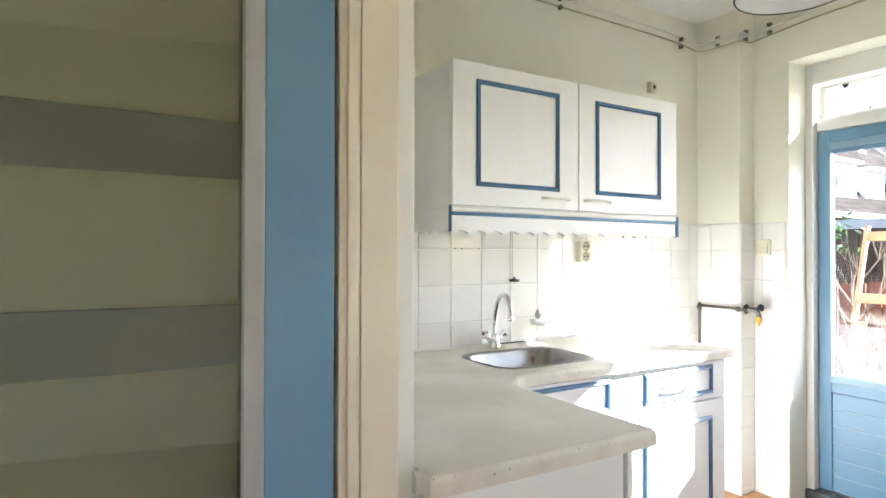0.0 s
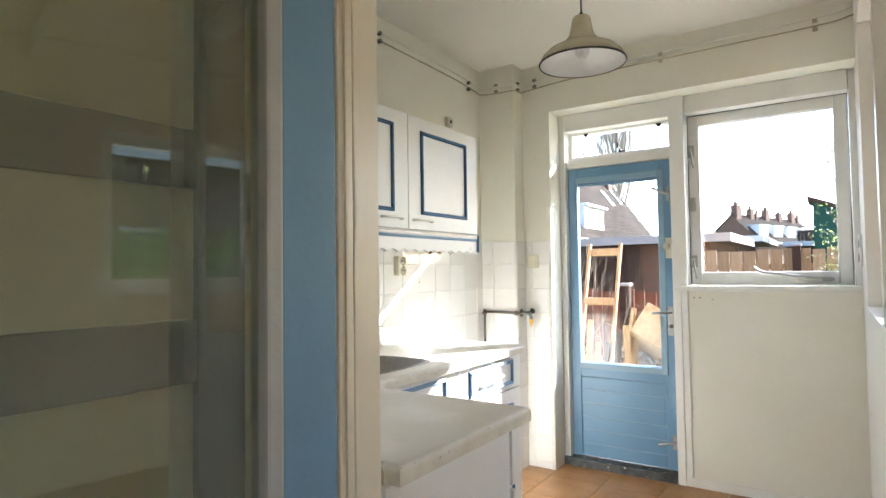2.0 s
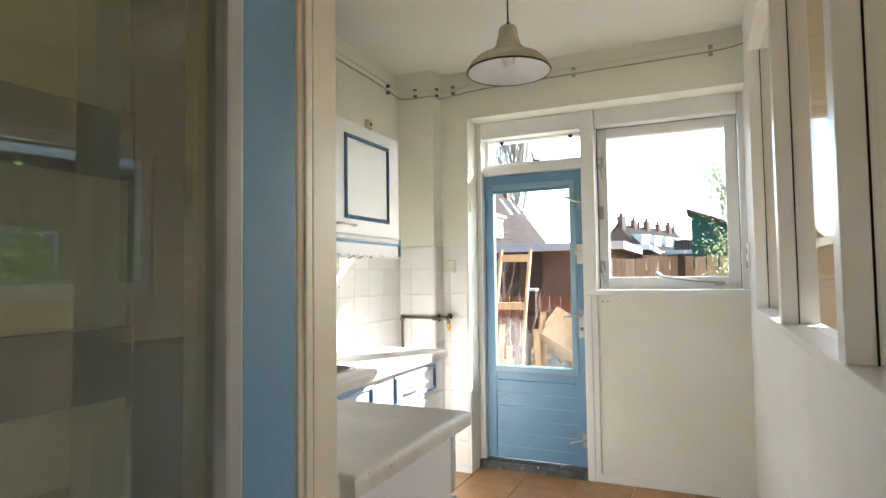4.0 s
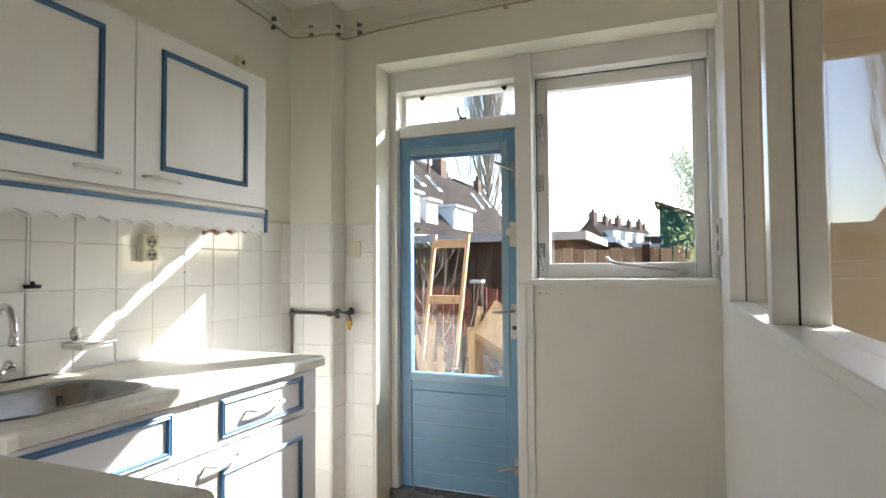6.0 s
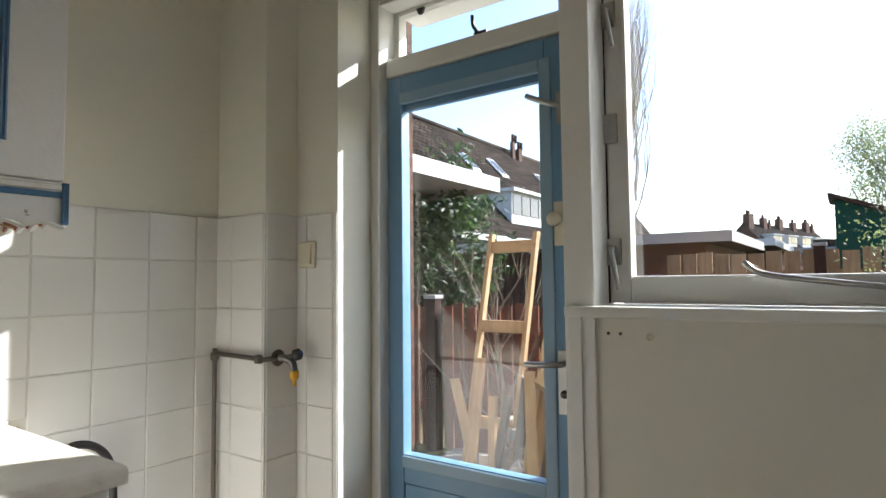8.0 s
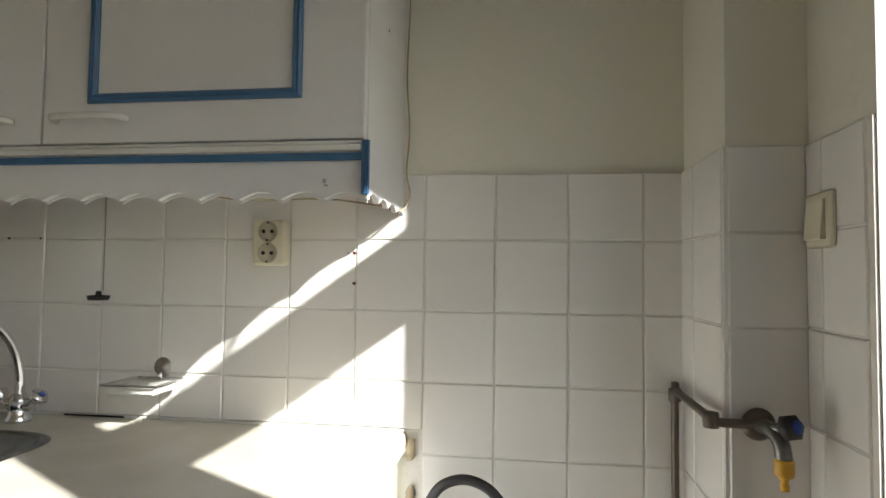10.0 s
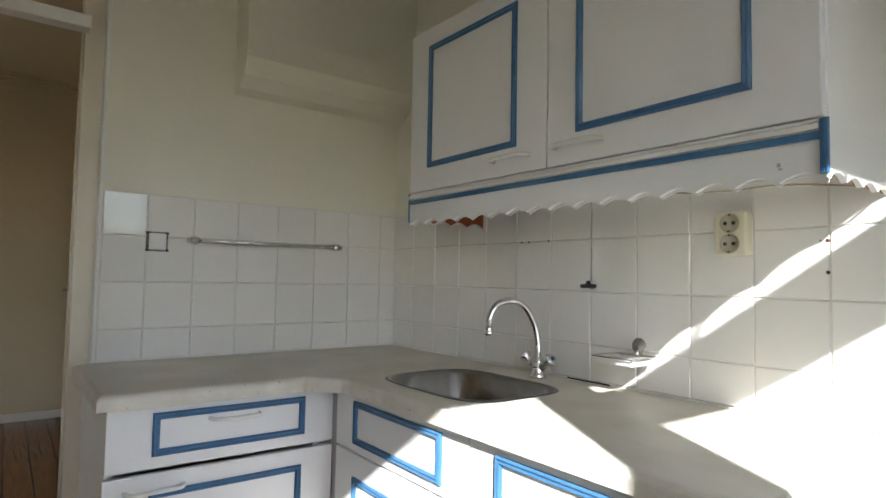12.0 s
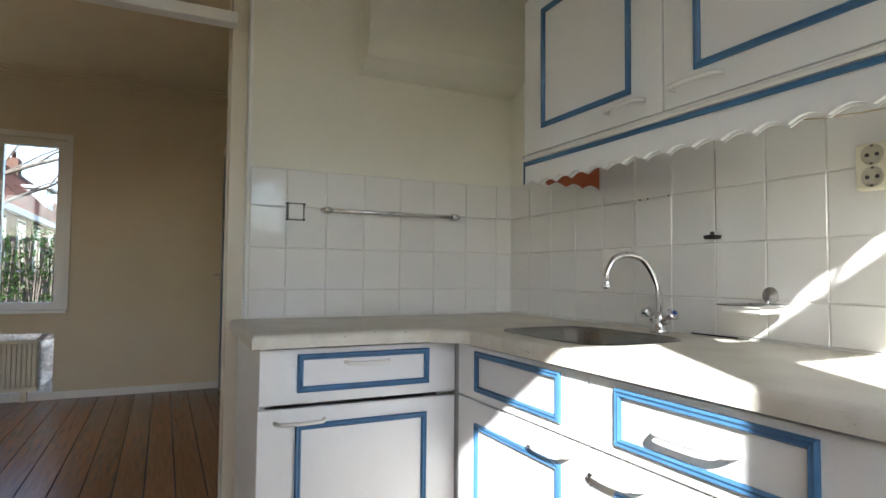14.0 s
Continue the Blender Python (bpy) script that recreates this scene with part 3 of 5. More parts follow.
def worktop_mesh():
    """An L-shaped top with a rounded front edge and a hole for the sink."""
    outline = [(KX, -0.001), (1.789, -0.001), (1.789, -0.578), (0.69, -0.578), (0.662, -0.588), (0.62, -0.635), (0.587, -0.662), (0.587, -1.172), (KX + 0.01, -1.172), (KX + 0.01, -1.14), (KX, -1.14)]
    bm = bmesh.new()
    hole = [bm.verts.new((x, y, CT)) for x, y, _ in ring(SA - 0.012, SB - 0.012, 0)]
    outer = [bm.verts.new((x, y, CT)) for x, y in outline]
    edges = [bm.edges.new((l[i], l[(i + 1) % len(l)])) for l in (hole, outer) for i in range(len(l))]
    bmesh.ops.triangle_fill(bm, edges=edges, use_beauty=True)
    bmesh.ops.recalc_face_normals(bm, faces=bm.faces[:])
    r = bmesh.ops.extrude_face_region(bm, geom=bm.faces[:])
    bmesh.ops.translate(bm, verts=[v for v in r["geom"] if isinstance(v, bmesh.types.BMVert)], vec=(0, 0, -0.039))
    bmesh.ops.recalc_face_normals(bm, faces=bm.faces[:])
    rim = [e for e in bm.edges if abs(e.verts[0].co.z - e.verts[1].co.z) < 1e-5 and all(v.co.y < -0.55 or v.co.x > 1.785 for v in e.verts)
           and len({f.normal.z > 0.5 for f in e.link_faces}) == 2 and any(abs(f.normal.z) < 0.1 for f in e.link_faces)]
    bmesh.ops.bevel(bm, geom=rim, offset=0.016, segments=5, affect="EDGES", profile=0.5)
    return bm


worktop = thing("worktop", (0.9, -0.3, CT), "cream laminate L-shaped worktop with worn rounded edge", "worktop")
slab = part("slab", worktop_mesh(), COUNTER, worktop)
slab.data.materials.append(COUNTER_EDGE)
for p in slab.data.polygons:
    p.material_index = 1 if p.normal.z < 0.8 else 0
part("sealant", boxes((KX + 0.006, 1.785, -0.012, -0.0075, CT, CT + 0.005), (KX + 0.0075, KX + 0.012, -1.13, -0.012, CT, CT + 0.005), bevel=0.0015), PLASTIC, worktop, "white sealant line along the tiles")
part("cracked_joint", boxes((0.985, 1.135, -0.0145, -0.0115, CT + 0.0005, CT + 0.0042)), DARK_GAP, worktop, "dark open crack in the sealant")
part("mitre_joint", boxes((0.589, 0.5905, -0.667, -0.655, CT - 0.04, CT - 0.008)), IVORY, worktop)
settle(worktop)
sink = thing("sink", (SX, SY, CT), "inset stainless steel sink bowl in the worktop", "sink")
bm = bmesh.new()
prev = None
for a, b, z in ((SA, SB, CT + 0.001), (SA - 0.003, SB - 0.003, CT + 0.004), (SA - 0.014, SB - 0.014, CT + 0.003), (SA - 0.02, SB - 0.02, CT - 0.006), (SA - 0.035, SB - 0.03, CT - 0.10), (SA - 0.06, SB - 0.05, CT - 0.14), (SA - 0.11, SB - 0.09, CT - 0.15), (0.03, 0.03, CT - 0.155)):
    loop = [bm.verts.new(p) for p in ring(a, b, z, p=4.2 if a > 0.1 else 2)]
    if prev:
        for i in range(48):
            bm.faces.new((prev[i], prev[(i + 1) % 48], loop[(i + 1) % 48], loop[i])).smooth = True
    prev = loop
bm.faces.new(prev)
bmesh.ops.recalc_face_normals(bm, faces=bm.faces[:])
part("bowl", bm, STEEL, sink)
part("drain", lathe([(0, 0), (0.03, 0), (0.033, 0.003), (0.028, 0.004), (0, 0.002)], 24, (SX, SY, CT - 0.155)), CHROME, sink, "chrome drain")
for i in range(5):
    part("overflow_slot", boxes((SX + 0.135 + 0.009 * i, SX + 0.14 + 0.009 * i, SY + SB - 0.034, SY + SB - 0.022, CT - 0.06, CT - 0.032)), BLACK, sink, "dark overflow slot")
settle(sink)

TX, TY = 0.93, -0.08
tap = thing("mixer_tap", (TX, TY, CT), "chrome mixer tap with high curved spout and two handles", "tap")
part("base", lathe([(0, 0), (0.026, 0), (0.027, 0.006), (0.021, 0.014), (0.018, 0.03), (0.02, 0.045), (0.015, 0.06), (0, 0.062)], 24, (TX, TY, CT)), CHROME, tap)
part("spout", tube(arc([(TX, TY, CT + 0.05), (TX, TY, CT + 0.10), (TX - 0.004, TY - 0.012, CT + 0.155), (TX - 0.012, TY - 0.045, CT + 0.207), (TX - 0.022, TY - 0.09, CT + 0.226), (TX - 0.034, TY - 0.135, CT + 0.214), (TX - 0.04, TY - 0.158, CT + 0.175), (TX - 0.041, TY - 0.16, CT + 0.150)], 6), 0.0095, 14), CHROME, tap)
part("aerator", lathe([(0, 0), (0.011, 0), (0.012, 0.004), (0.012, 0.02), (0.0095, 0.026), (0, 0.026)], 20, (TX - 0.041, TY - 0.16, CT + 0.128)), CHROME, tap)
for s in (-1, 1):
    m = pose(0, 0, 0, 0, s * 55, 0)
    hnd = part("tap_handle", lathe([(0, 0.018), (0.012, 0.018), (0.013, 0.034), (0.009, 0.037), (0.010, 0.045), (0.017, 0.055), (0.020, 0.062), (0.015, 0.068), (0, 0.069)], 5 * 4, (TX, TY, CT + 0.022), m), CHROME, tap)
    part("marker", lathe([(0, 0.0692), (0.007, 0.0692), (0.007, 0.071), (0, 0.071)], 12, (TX, TY, CT + 0.022), m), BLUE_PLASTIC if s > 0 else RED_BOARD, hnd)
settle(tap)

# ---- base cabinets ----
def base_front(parent, name, x0, x1, z0, z1, trim, handle, m, tilt=0.0):
    """A drawer front or door with blue frame moulding and bow handle, laid on the face y = 0 and placed by m."""
    f = part(name, turned(boxes((x0, x1, -0.018, 0, z0, z1), bevel=0.003), m), CABINET, parent)
    part("moulding", turned(frame_moulding(*trim, -0.018), m), TRIM_BLUE, f, "blue painted frame moulding")
    if handle:
        part("handle", turned(bow_handle(*handle, -0.018, tilt), m), PLASTIC, f, "white plastic bow handle")
    return f


M_SINK = pose(0, -0.537, 0)
M_PEN = Matrix.Translation((0.524, 0, 0)) @ pose(0, 0, 0, 0, 0, 90)
sink_unit = thing("sink_cabinet", (1.16, -0.3, 0), "white sink base cabinet with blue mouldings under the worktop", "base cabinet", "base cabinets")
part("side_panel", boxes((0.577, 0.592, -0.526, -0.02, 0.09, 0.808)), CABINET, sink_unit)
part("side_panel", boxes((1.746, 1.764, -0.526, -0.02, 0.09, 0.808)), CABINET, sink_unit)
part("bottom_panel", boxes((0.586, 1.742, -0.526, -0.02, 0.09, 0.108)), CABINET, sink_unit)
part("back_panel", boxes((0.586, 1.742, -0.03, -0.012, 0.108, 0.808)), CABINET, sink_unit)
part("divider", boxes((1.18, 1.196, -0.52, -0.03, 0.108, 0.64)), CABINET, sink_unit)
part("rail", boxes((0.586, 1.742, -0.526, -0.50, 0.64, 0.655)), CABINET, sink_unit)
part("plinth", boxes((0.57, 1.74, -0.49, -0.475, 0, 0.09)), CARCASS, sink_unit)
base_front(sink_unit, "drawer_front", 0.577, 1.184, 0.652, 0.804, (0.687, 1.092, 0.676, 0.793), None, M_SINK)
base_front(sink_unit, "drawer_front", 1.189, 1.764, 0.652, 0.804, (1.271, 1.678, 0.674, 0.790), (1.385, 1.55, 0.732), M_SINK)
base_front(sink_unit, "door", 0.577, 1.184, 0.095, 0.646, (0.687, 1.092, 0.15, 0.585), (0.985, 1.125, 0.612), M_SINK)
base_front(sink_unit, "door", 1.189, 1.764, 0.095, 0.646, (1.271, 1.674, 0.15, 0.583), (1.215, 1.35, 0.612), M_SINK)
settle(sink_unit)
pen_unit = thing("corner_cabinet", (0.28, -0.8, 0), "white base cabinet with one drawer and blue mouldings", "base cabinet", "base cabinets")
part("side_panel", boxes((KX + 0.004, 0.514, -1.142, -1.125, 0.0, 0.808)), CABINET, pen_unit)
part("side_panel", boxes((KX + 0.004, 0.514, -0.60, -0.585, 0.09, 0.808)), CABINET, pen_unit)
part("bottom_panel", boxes((KX + 0.004, 0.514, -1.118, -0.60, 0.09, 0.108)), CABINET, pen_unit)
part("back_panel", boxes((KX + 0.004, KX + 0.02, -1.118, -0.60, 0.108, 0.808)), CABINET, pen_unit)
part("plinth", boxes((0.41, 0.425, -1.118, -0.5, 0, 0.09)), CARCASS, pen_unit)
dr = base_front(pen_unit, "drawer_front", -1.145, -0.55, 0.652, 0.804, (-1.043, -0.641, 0.683, 0.790), (-0.905, -0.775, 0.76), M_PEN)
base_front(pen_unit, "door", -1.148, -0.55, 0.095, 0.640, (-1.046, -0.648, 0.15, 0.597), (-1.10, -0.965, 0.604), M_PEN)
part("drawer_box", boxes((0.10, 0.513, -1.11, -0.555, 0.66, 0.78)), CARCASS, pen_unit)
settle(pen_unit)
solo("corner_filler", boxes((0.532, 0.575, -0.545, -0.532, 0.09, 0.806), (0.515, 0.532, -0.545, -0.50, 0.09, 0.806)), CARCASS, "grey filler strip between the two base cabinets", "filler strip")

# ---- garden door, transom and window ----
def lever(bm, x, y, z, length, down=0.0, toward=1):
    """A lever handle bar from (x, y, z), along y."""
    return tube(arc([(x + 0.03, y, z), (x, y, z), (x - 0.012, y + toward * 0.012, z), (x - 0.016, y + toward * length * 0.6, z + down * 0.5), (x - 0.014, y + toward * length, z + down)], 5), 0.008, 10, bm)


DX = 2.68
ef = thing("window_frame", (2.72, -1.2, 0), "white painted timber frame holding garden door, transom light and window", "frame", kind="structure")
part("frame_post", boxes((2.64, 2.78, -0.462, NICHE_L, 0.0, NICHE_T), bevel=0.004), WHITE, ef)
part("frame_post", boxes((2.625, 2.86, -1.1845, -1.104, 0.0, NICHE_T), bevel=0.004), WHITE, ef)
part("frame_post", boxes((2.66, 2.86, NICHE_R, -1.9605, 1.09, NICHE_T), bevel=0.004), WHITE, ef)
part("head_rail", boxes((2.645, 2.86, -1.104, -0.462, 2.105, NICHE_T), bevel=0.004), WHITE, ef)
part("head_rail", boxes((2.645, 2.86, -1.958, -1.186, 2.108, NICHE_T), bevel=0.004), WHITE, ef)
part("door_head", boxes((2.675, 2.79, -1.104, -0.462, 1.868, 1.930), bevel=0.008), WHITE, ef)
part("transom_bead", boxes((2.72, 2.76, -0.485, -0.462, 1.930, 2.105), (2.72, 2.76, -1.104, -1.09, 1.930, 2.105), (2.72, 2.76, -1.09, -0.485, 1.930, 1.948), (2.72, 2.76, -1.09, -0.485, 2.09, 2.105), bevel=0.003), WHITE, ef)
g = part("transom_pane", boxes((2.739, 2.744, -1.09, -0.485, 1.948, 2.09)), GLASS, ef)
g.visible_shadow = False
part("transom_stay", tube(arc([(2.735, -0.80, 1.952), (2.715, -0.795, 1.96), (2.712, -0.785, 1.98), (2.714, -0.782, 2.01)], 4), 0.006, 8), BLACK, ef, "black iron stay on the transom light")
part("stay_plate", boxes((2.715, 2.735, -0.83, -0.785, 1.948, 1.957), bevel=0.002), BLACK, ef)
for y in (-0.58, -1.03):
    part("transom_hinge", prism([(y - 0.016, 2.092), (y + 0.016, 2.092), (y + 0.006, 2.072), (y - 0.006, 2.072)], "x", 2.712, 2.722), BLACK, ef)
part("window_sill", boxes((2.60, 2.80, NICHE_R, -1.112, 1.094, 1.122), bevel=0.005), WHITE, ef)
part("panel", boxes((2.635, 2.68, NICHE_R, -1.152, 0.0, 1.094), bevel=0.002), BOARD_CREAM, ef, "plain white board below the window")
part("panel_post", boxes((2.618, 2.68, -1.15, -1.115, 0.0, 1.094), bevel=0.003), WHITE, ef)
part("panel_skirting", boxes((2.624, 2.635, NICHE_R, -1.152, 0.0, 0.05), bevel=0.002), WHITE, ef)
part("outer_panel", boxes((2.70, OUT, NICHE_R, -1.104, 0.0, 1.09)), BRICK, ef)
part("threshold", boxes((2.62, OUT, -1.104, NICHE_L, -0.05, 0.05), bevel=0.008), STONE, ef, "dark worn stone door sill")
part("lintel", boxes((2.865, OUT + 0.02, NICHE_R, NICHE_L, 2.165, NICHE_T + 0.04)), DARK_WOOD, ef, "dark brown outer lintel")
for y, z in ((-1.215, 1.055), (-1.245, 1.055), (-1.315, 1.05)):
    part("screw_hole", lathe([(0, 0), (0.004 if y > -1.3 else 0.009, 0), (0.004 if y > -1.3 else 0.009, 0.004), (0, 0.005)], 10, (2.635, y, z), pose(0, 0, 0, 0, -90, 0)), IRON if y > -1.3 else IVORY, ef)
settle(ef)

door = thing("garden_door", (DX + 0.02, -0.79, 0.05), "closed light blue timber garden door with large glass pane", "door", kind="structure")
L, R = -0.466, -1.101
part("stile", boxes((DX, DX + 0.042, -0.525, L, 0.055, 1.863), bevel=0.003), DOOR_BLUE, door)
part("stile", boxes((DX, DX + 0.042, R, -1.035, 0.055, 1.863), bevel=0.003), DOOR_BLUE, door)
part("top_rail", boxes((DX, DX + 0.042, -1.035, -0.525, 1.785, 1.863), bevel=0.003), DOOR_BLUE, door)
part("lock_rail", boxes((DX + 0.003, DX + 0.042, -1.035, -0.525, 0.55, 0.64), bevel=0.003), DOOR_BLUE, door)
for i in range(6):
    z1 = 0.548 - 0.083 * i
    part("board", boxes((DX + 0.006, DX + 0.036, -1.034, -0.526, max(z1 - 0.080, 0.058), z1), bevel=0.004), DOOR_BLUE, door)
# Pale strips painted as highlights, where board edges catch the sky.
for i in range(1, 6):
    z1 = 0.5497 - 0.083 * i
    part("edge_highlight", boxes((DX + 0.0065, DX + 0.02, -1.034, -0.526, z1 - 0.0022, z1 + 0.0018)), LIT_BLUE, door, "pale strip painted as the highlight between two boards")
# Bead in the paler blue, its sunlit look put into the colour.
part("glazing_bead", boxes((DX + 0.002, DX + 0.012, -0.521, -0.500, 0.60, 1.806), (DX - 0.006, DX + 0.012, -1.055, -1.019, 0.60, 1.806), (DX - 0.006, DX + 0.012, -1.019, -0.521, 0.60, 0.636), (DX - 0.006, DX + 0.012, -1.019, -0.521, 1.77, 1.806), bevel=0.004), LIT_BLUE, door, "glazing bead in a sunlit tone of the door blue")
g = part("pane", boxes((DX + 0.016, DX + 0.021, -1.021, -0.519, 0.634, 1.773)), GLASS, door)
g.visible_shadow = False
part("outer_bead", boxes((DX + 0.022, DX + 0.042, -1.035, -0.525, 1.752, 1.785)), DOOR_BLUE, door)
lock = part("lock_plate", boxes((DX - 0.007, DX, -1.097, -1.062, 0.83, 1.0), bevel=0.002), ALUMINIUM, door)
part("lever", lever(None, DX - 0.03, -1.078, 0.965, 0.095, -0.004), ALUMINIUM, lock)
part("keyhole", lathe([(0, 0), (0.011, 0), (0.011, 0.006), (0, 0.007)], 16, (DX - 0.007, -1.08, 0.885), pose(0, 0, 0, 0, -90, 0)), IRON, lock)
for z, ang in ((1.66, 0.035), (0.22, -0.02)):
    bt = part("bolt_plate", boxes((DX - 0.006, DX, -1.099, -1.07, z - 0.045, z + 0.04), bevel=0.002), ALUMINIUM, door)
    part("bolt_lever", lever(None, DX - 0.026, -1.084, z, 0.085, ang), ALUMINIUM, bt)
part("bolt_rod", tube([(DX - 0.006, -1.09, 1.53), (DX - 0.006, -1.09, 1.77)], 0.005, 8), DOOR_BLUE, door)
knob = part("night_latch", boxes((DX - 0.012, DX, -1.097, -1.06, 1.28, 1.40), bevel=0.003), IVORY, door, "cream metal night latch")
part("latch_knob", lathe([(0, 0), (0.012, 0), (0.014, 0.012), (0.019, 0.02), (0.019, 0.03), (0, 0.034)], 16, (DX - 0.012, -1.071, 1.35), pose(0, 0, 0, 0, -90, 0)), IVORY, knob)
settle(door)

sash = thing("kitchen_window", (2.78, -1.59, 1.13), "white timber casement window above the sill, closed", "window", kind="structure")
S0, S1, T0, T1 = -1.956, -1.188, 1.126, 2.106
part("sash", boxes((2.735, 2.79, S0, S0 + 0.058, T0, T1), (2.735, 2.79, S1 - 0.055, S1, T0, T1), (2.735, 2.79, S0 + 0.058, S1 - 0.055, T0, T0 + 0.07), (2.735, 2.79, S0 + 0.058, S1 - 0.055, T1 - 0.06, T1), bevel=0.006), WHITE, sash)
# Solid dark strips painted for the shadow line around the closed sash.
part("sash_gap_shade", boxes((2.731, 2.7365, S0 - 0.0025, S0, T0, T1), (2.731, 2.7365, S1, S1 + 0.0025, T0, T1), (2.731, 2.7365, S0 - 0.0025, S1 + 0.0025, T1, T1 + 0.0025)), DARK_GAP, sash, "dark strips painted as shade round the sash")
part("sash_bead", boxes((2.730, 2.742, S0 + 0.05, S0 + 0.062, T0 + 0.062, T1 - 0.052), (2.730, 2.742, S1 - 0.059, S1 - 0.047, T0 + 0.062, T1 - 0.052), bevel=0.003), WHITE, sash)
g = part("pane", boxes((2.785, 2.79, S0 + 0.05, S1 - 0.05, T0 + 0.06, T1 - 0.055)), GLASS, sash)
g.visible_shadow = False
for z in (1.90, 1.26):
    ft = part("fastener", boxes((2.724, 2.736, -1.222, -1.178, z - 0.035, z + 0.035), bevel=0.003), ALUMINIUM, sash)
    part("fastener_lever", tube(arc([(2.726, -1.201, z + 0.01), (2.706, -1.202, z + 0.005), (2.700, -1.21, z - 0.03), (2.704, -1.22, z - 0.10)], 5), 0.008, 8, taper=0.006), ALUMINIUM, ft)
part("window_lock", boxes((2.722, 2.736, -1.22, -1.18, 1.55, 1.63), bevel=0.004), ALUMINIUM, sash)
part("stay_bar", tube(arc([(2.715, -1.51, 1.225), (2.712, -1.55, 1.197), (2.716, -1.68, 1.178), (2.722, -1.875, 1.155)], 5), 0.007, 8), ALUMINIUM, sash, "aluminium casement stay")
part("stay_pin", boxes((2.712, 2.736, -1.87, -1.82, 1.145, 1.167), bevel=0.003), ALUMINIUM, sash)
settle(sash)
sk = thing("socket_outlet", (2.55, NICHE_R, 1.3), "white twin socket on the window reveal", "socket")
part("plate", boxes((2.51, 2.59, -1.9902, -1.978, 1.22, 1.37), bevel=0.004), PLASTIC, sk)
for z in (1.26, 1.33):
    part("cup", lathe([(0, 0.001), (0.016, 0.001), (0.019, 0.006), (0.021, 0.006), (0.021, 0)], 20, (2.55, -1.978, z), pose(0, 0, 0, -90, 0, 0)), CARCASS, sk)
settle(sk)

# ---- inner glass door, standing open ----
leaf = thing("glass_door", (-0.164, -1.160, 0), "open blue-framed door with one large dark glass pane", "door", kind="structure")
part("stile", boxes((0.0, 0.105, -0.02, 0.02, 0.01, 2.05), bevel=0.003), DOOR_BLUE, leaf)
part("stile", boxes((0.70, 0.80, -0.02, 0.02, 0.01, 2.05), bevel=0.003), DOOR_BLUE, leaf)
part("rail", boxes((0.105, 0.70, -0.02, 0.02, 1.95, 2.05), bevel=0.003), DOOR_BLUE, leaf)
part("rail", boxes((0.105, 0.70, -0.02, 0.02, 0.01, 0.22), bevel=0.003), DOOR_BLUE, leaf)
part("glazing_bead", boxes((0.105, 0.135, -0.024, 0.024, 0.22, 1.95), (0.67, 0.70, -0.024, 0.024, 0.22, 1.95), (0.135, 0.67, -0.024, 0.024, 0.22, 0.25), (0.135, 0.67, -0.024, 0.024, 1.92, 1.95), bevel=0.006), BEAD_GREY, leaf, "grey painted glazing bead")
part("pane", boxes((0.13, 0.675, -0.002, 0.002, 0.245, 1.925)), GLASS_IN, leaf, "dark reflecting glass pane")
for z in (0.3, 1.75):
    part("hinge", tube([(0, -0.02, z - 0.05), (0, -0.02, z + 0.05)], 0.007, 10), ALUMINIUM, leaf)
leaf.matrix_basis = Matrix.Translation((-0.164, -1.160, 0)) @ pose(0, 0, 0, 0, 0, 174)

# ---- panelled doors on the living room wall ----
def panel_door(x0, x1, y, label):
    """A closed blue door with cream panels on a wall that faces -y."""
    d = thing("panel_door", ((x0 + x1) / 2, y, 0), label, "door", "panelled doors", kind="structure")
    for a, b in ((x0, x0 + 0.10), (x1 - 0.10, x1)):
        part("stile", boxes((a, b, y - 0.035, y - 0.002, 0.01, 2.03), bevel=0.003), PANEL_GREY, d)
    for z0, z1 in ((0.01, 0.2), (1.035, 1.145), (1.375, 1.48), (1.92, 2.03)):
        part("rail", boxes((x0 + 0.10, x1 - 0.10, y - 0.034, y - 0.002, z0, z1), bevel=0.003), PANEL_GREY, d)
    for z0, z1 in ((0.2, 1.035), (1.145, 1.375), (1.48, 1.92)):
        part("panel", boxes((x0 + 0.10, x1 - 0.10, y - 0.02, y - 0.004, z0, z1)), CREAM, d, "cream painted panel")
    for z in (0.35, 1.37, 1.8):
        part("hinge", tube([(x1 + 0.004, y - 0.036, z - 0.045), (x1 + 0.004, y - 0.036, z + 0.045)], 0.008, 10), ALUMINIUM, d)
    part("handle", tube(arc([(x0 + 0.05, y - 0.03, 1.0), (x0 + 0.05, y - 0.08, 1.0), (x0 + 0.08, y - 0.085, 1.0), (x0 + 0.16, y - 0.085, 1.0)], 5), 0.009, 10), ALUMINIUM, d)
    part("casing", boxes((x0 - 0.09, x0 - 0.006, y - 0.018, y - 0.001, 0, 2.12), (x1 + 0.012, x1 + 0.045, y - 0.018, y - 0.001, 0, 2.12), (x0 - 0.006, x1 + 0.012, y - 0.018, y - 0.001, 2.04, 2.12), bevel=0.003), CREAM, d)
    return settle(d)


panel_door(-0.98, -0.16, -0.90, "closed grey-blue door with cream panels beside the glass door")
panel_door(-3.25, -2.45, -0.90, "closed grey-blue door with cream panels far along the living room wall")

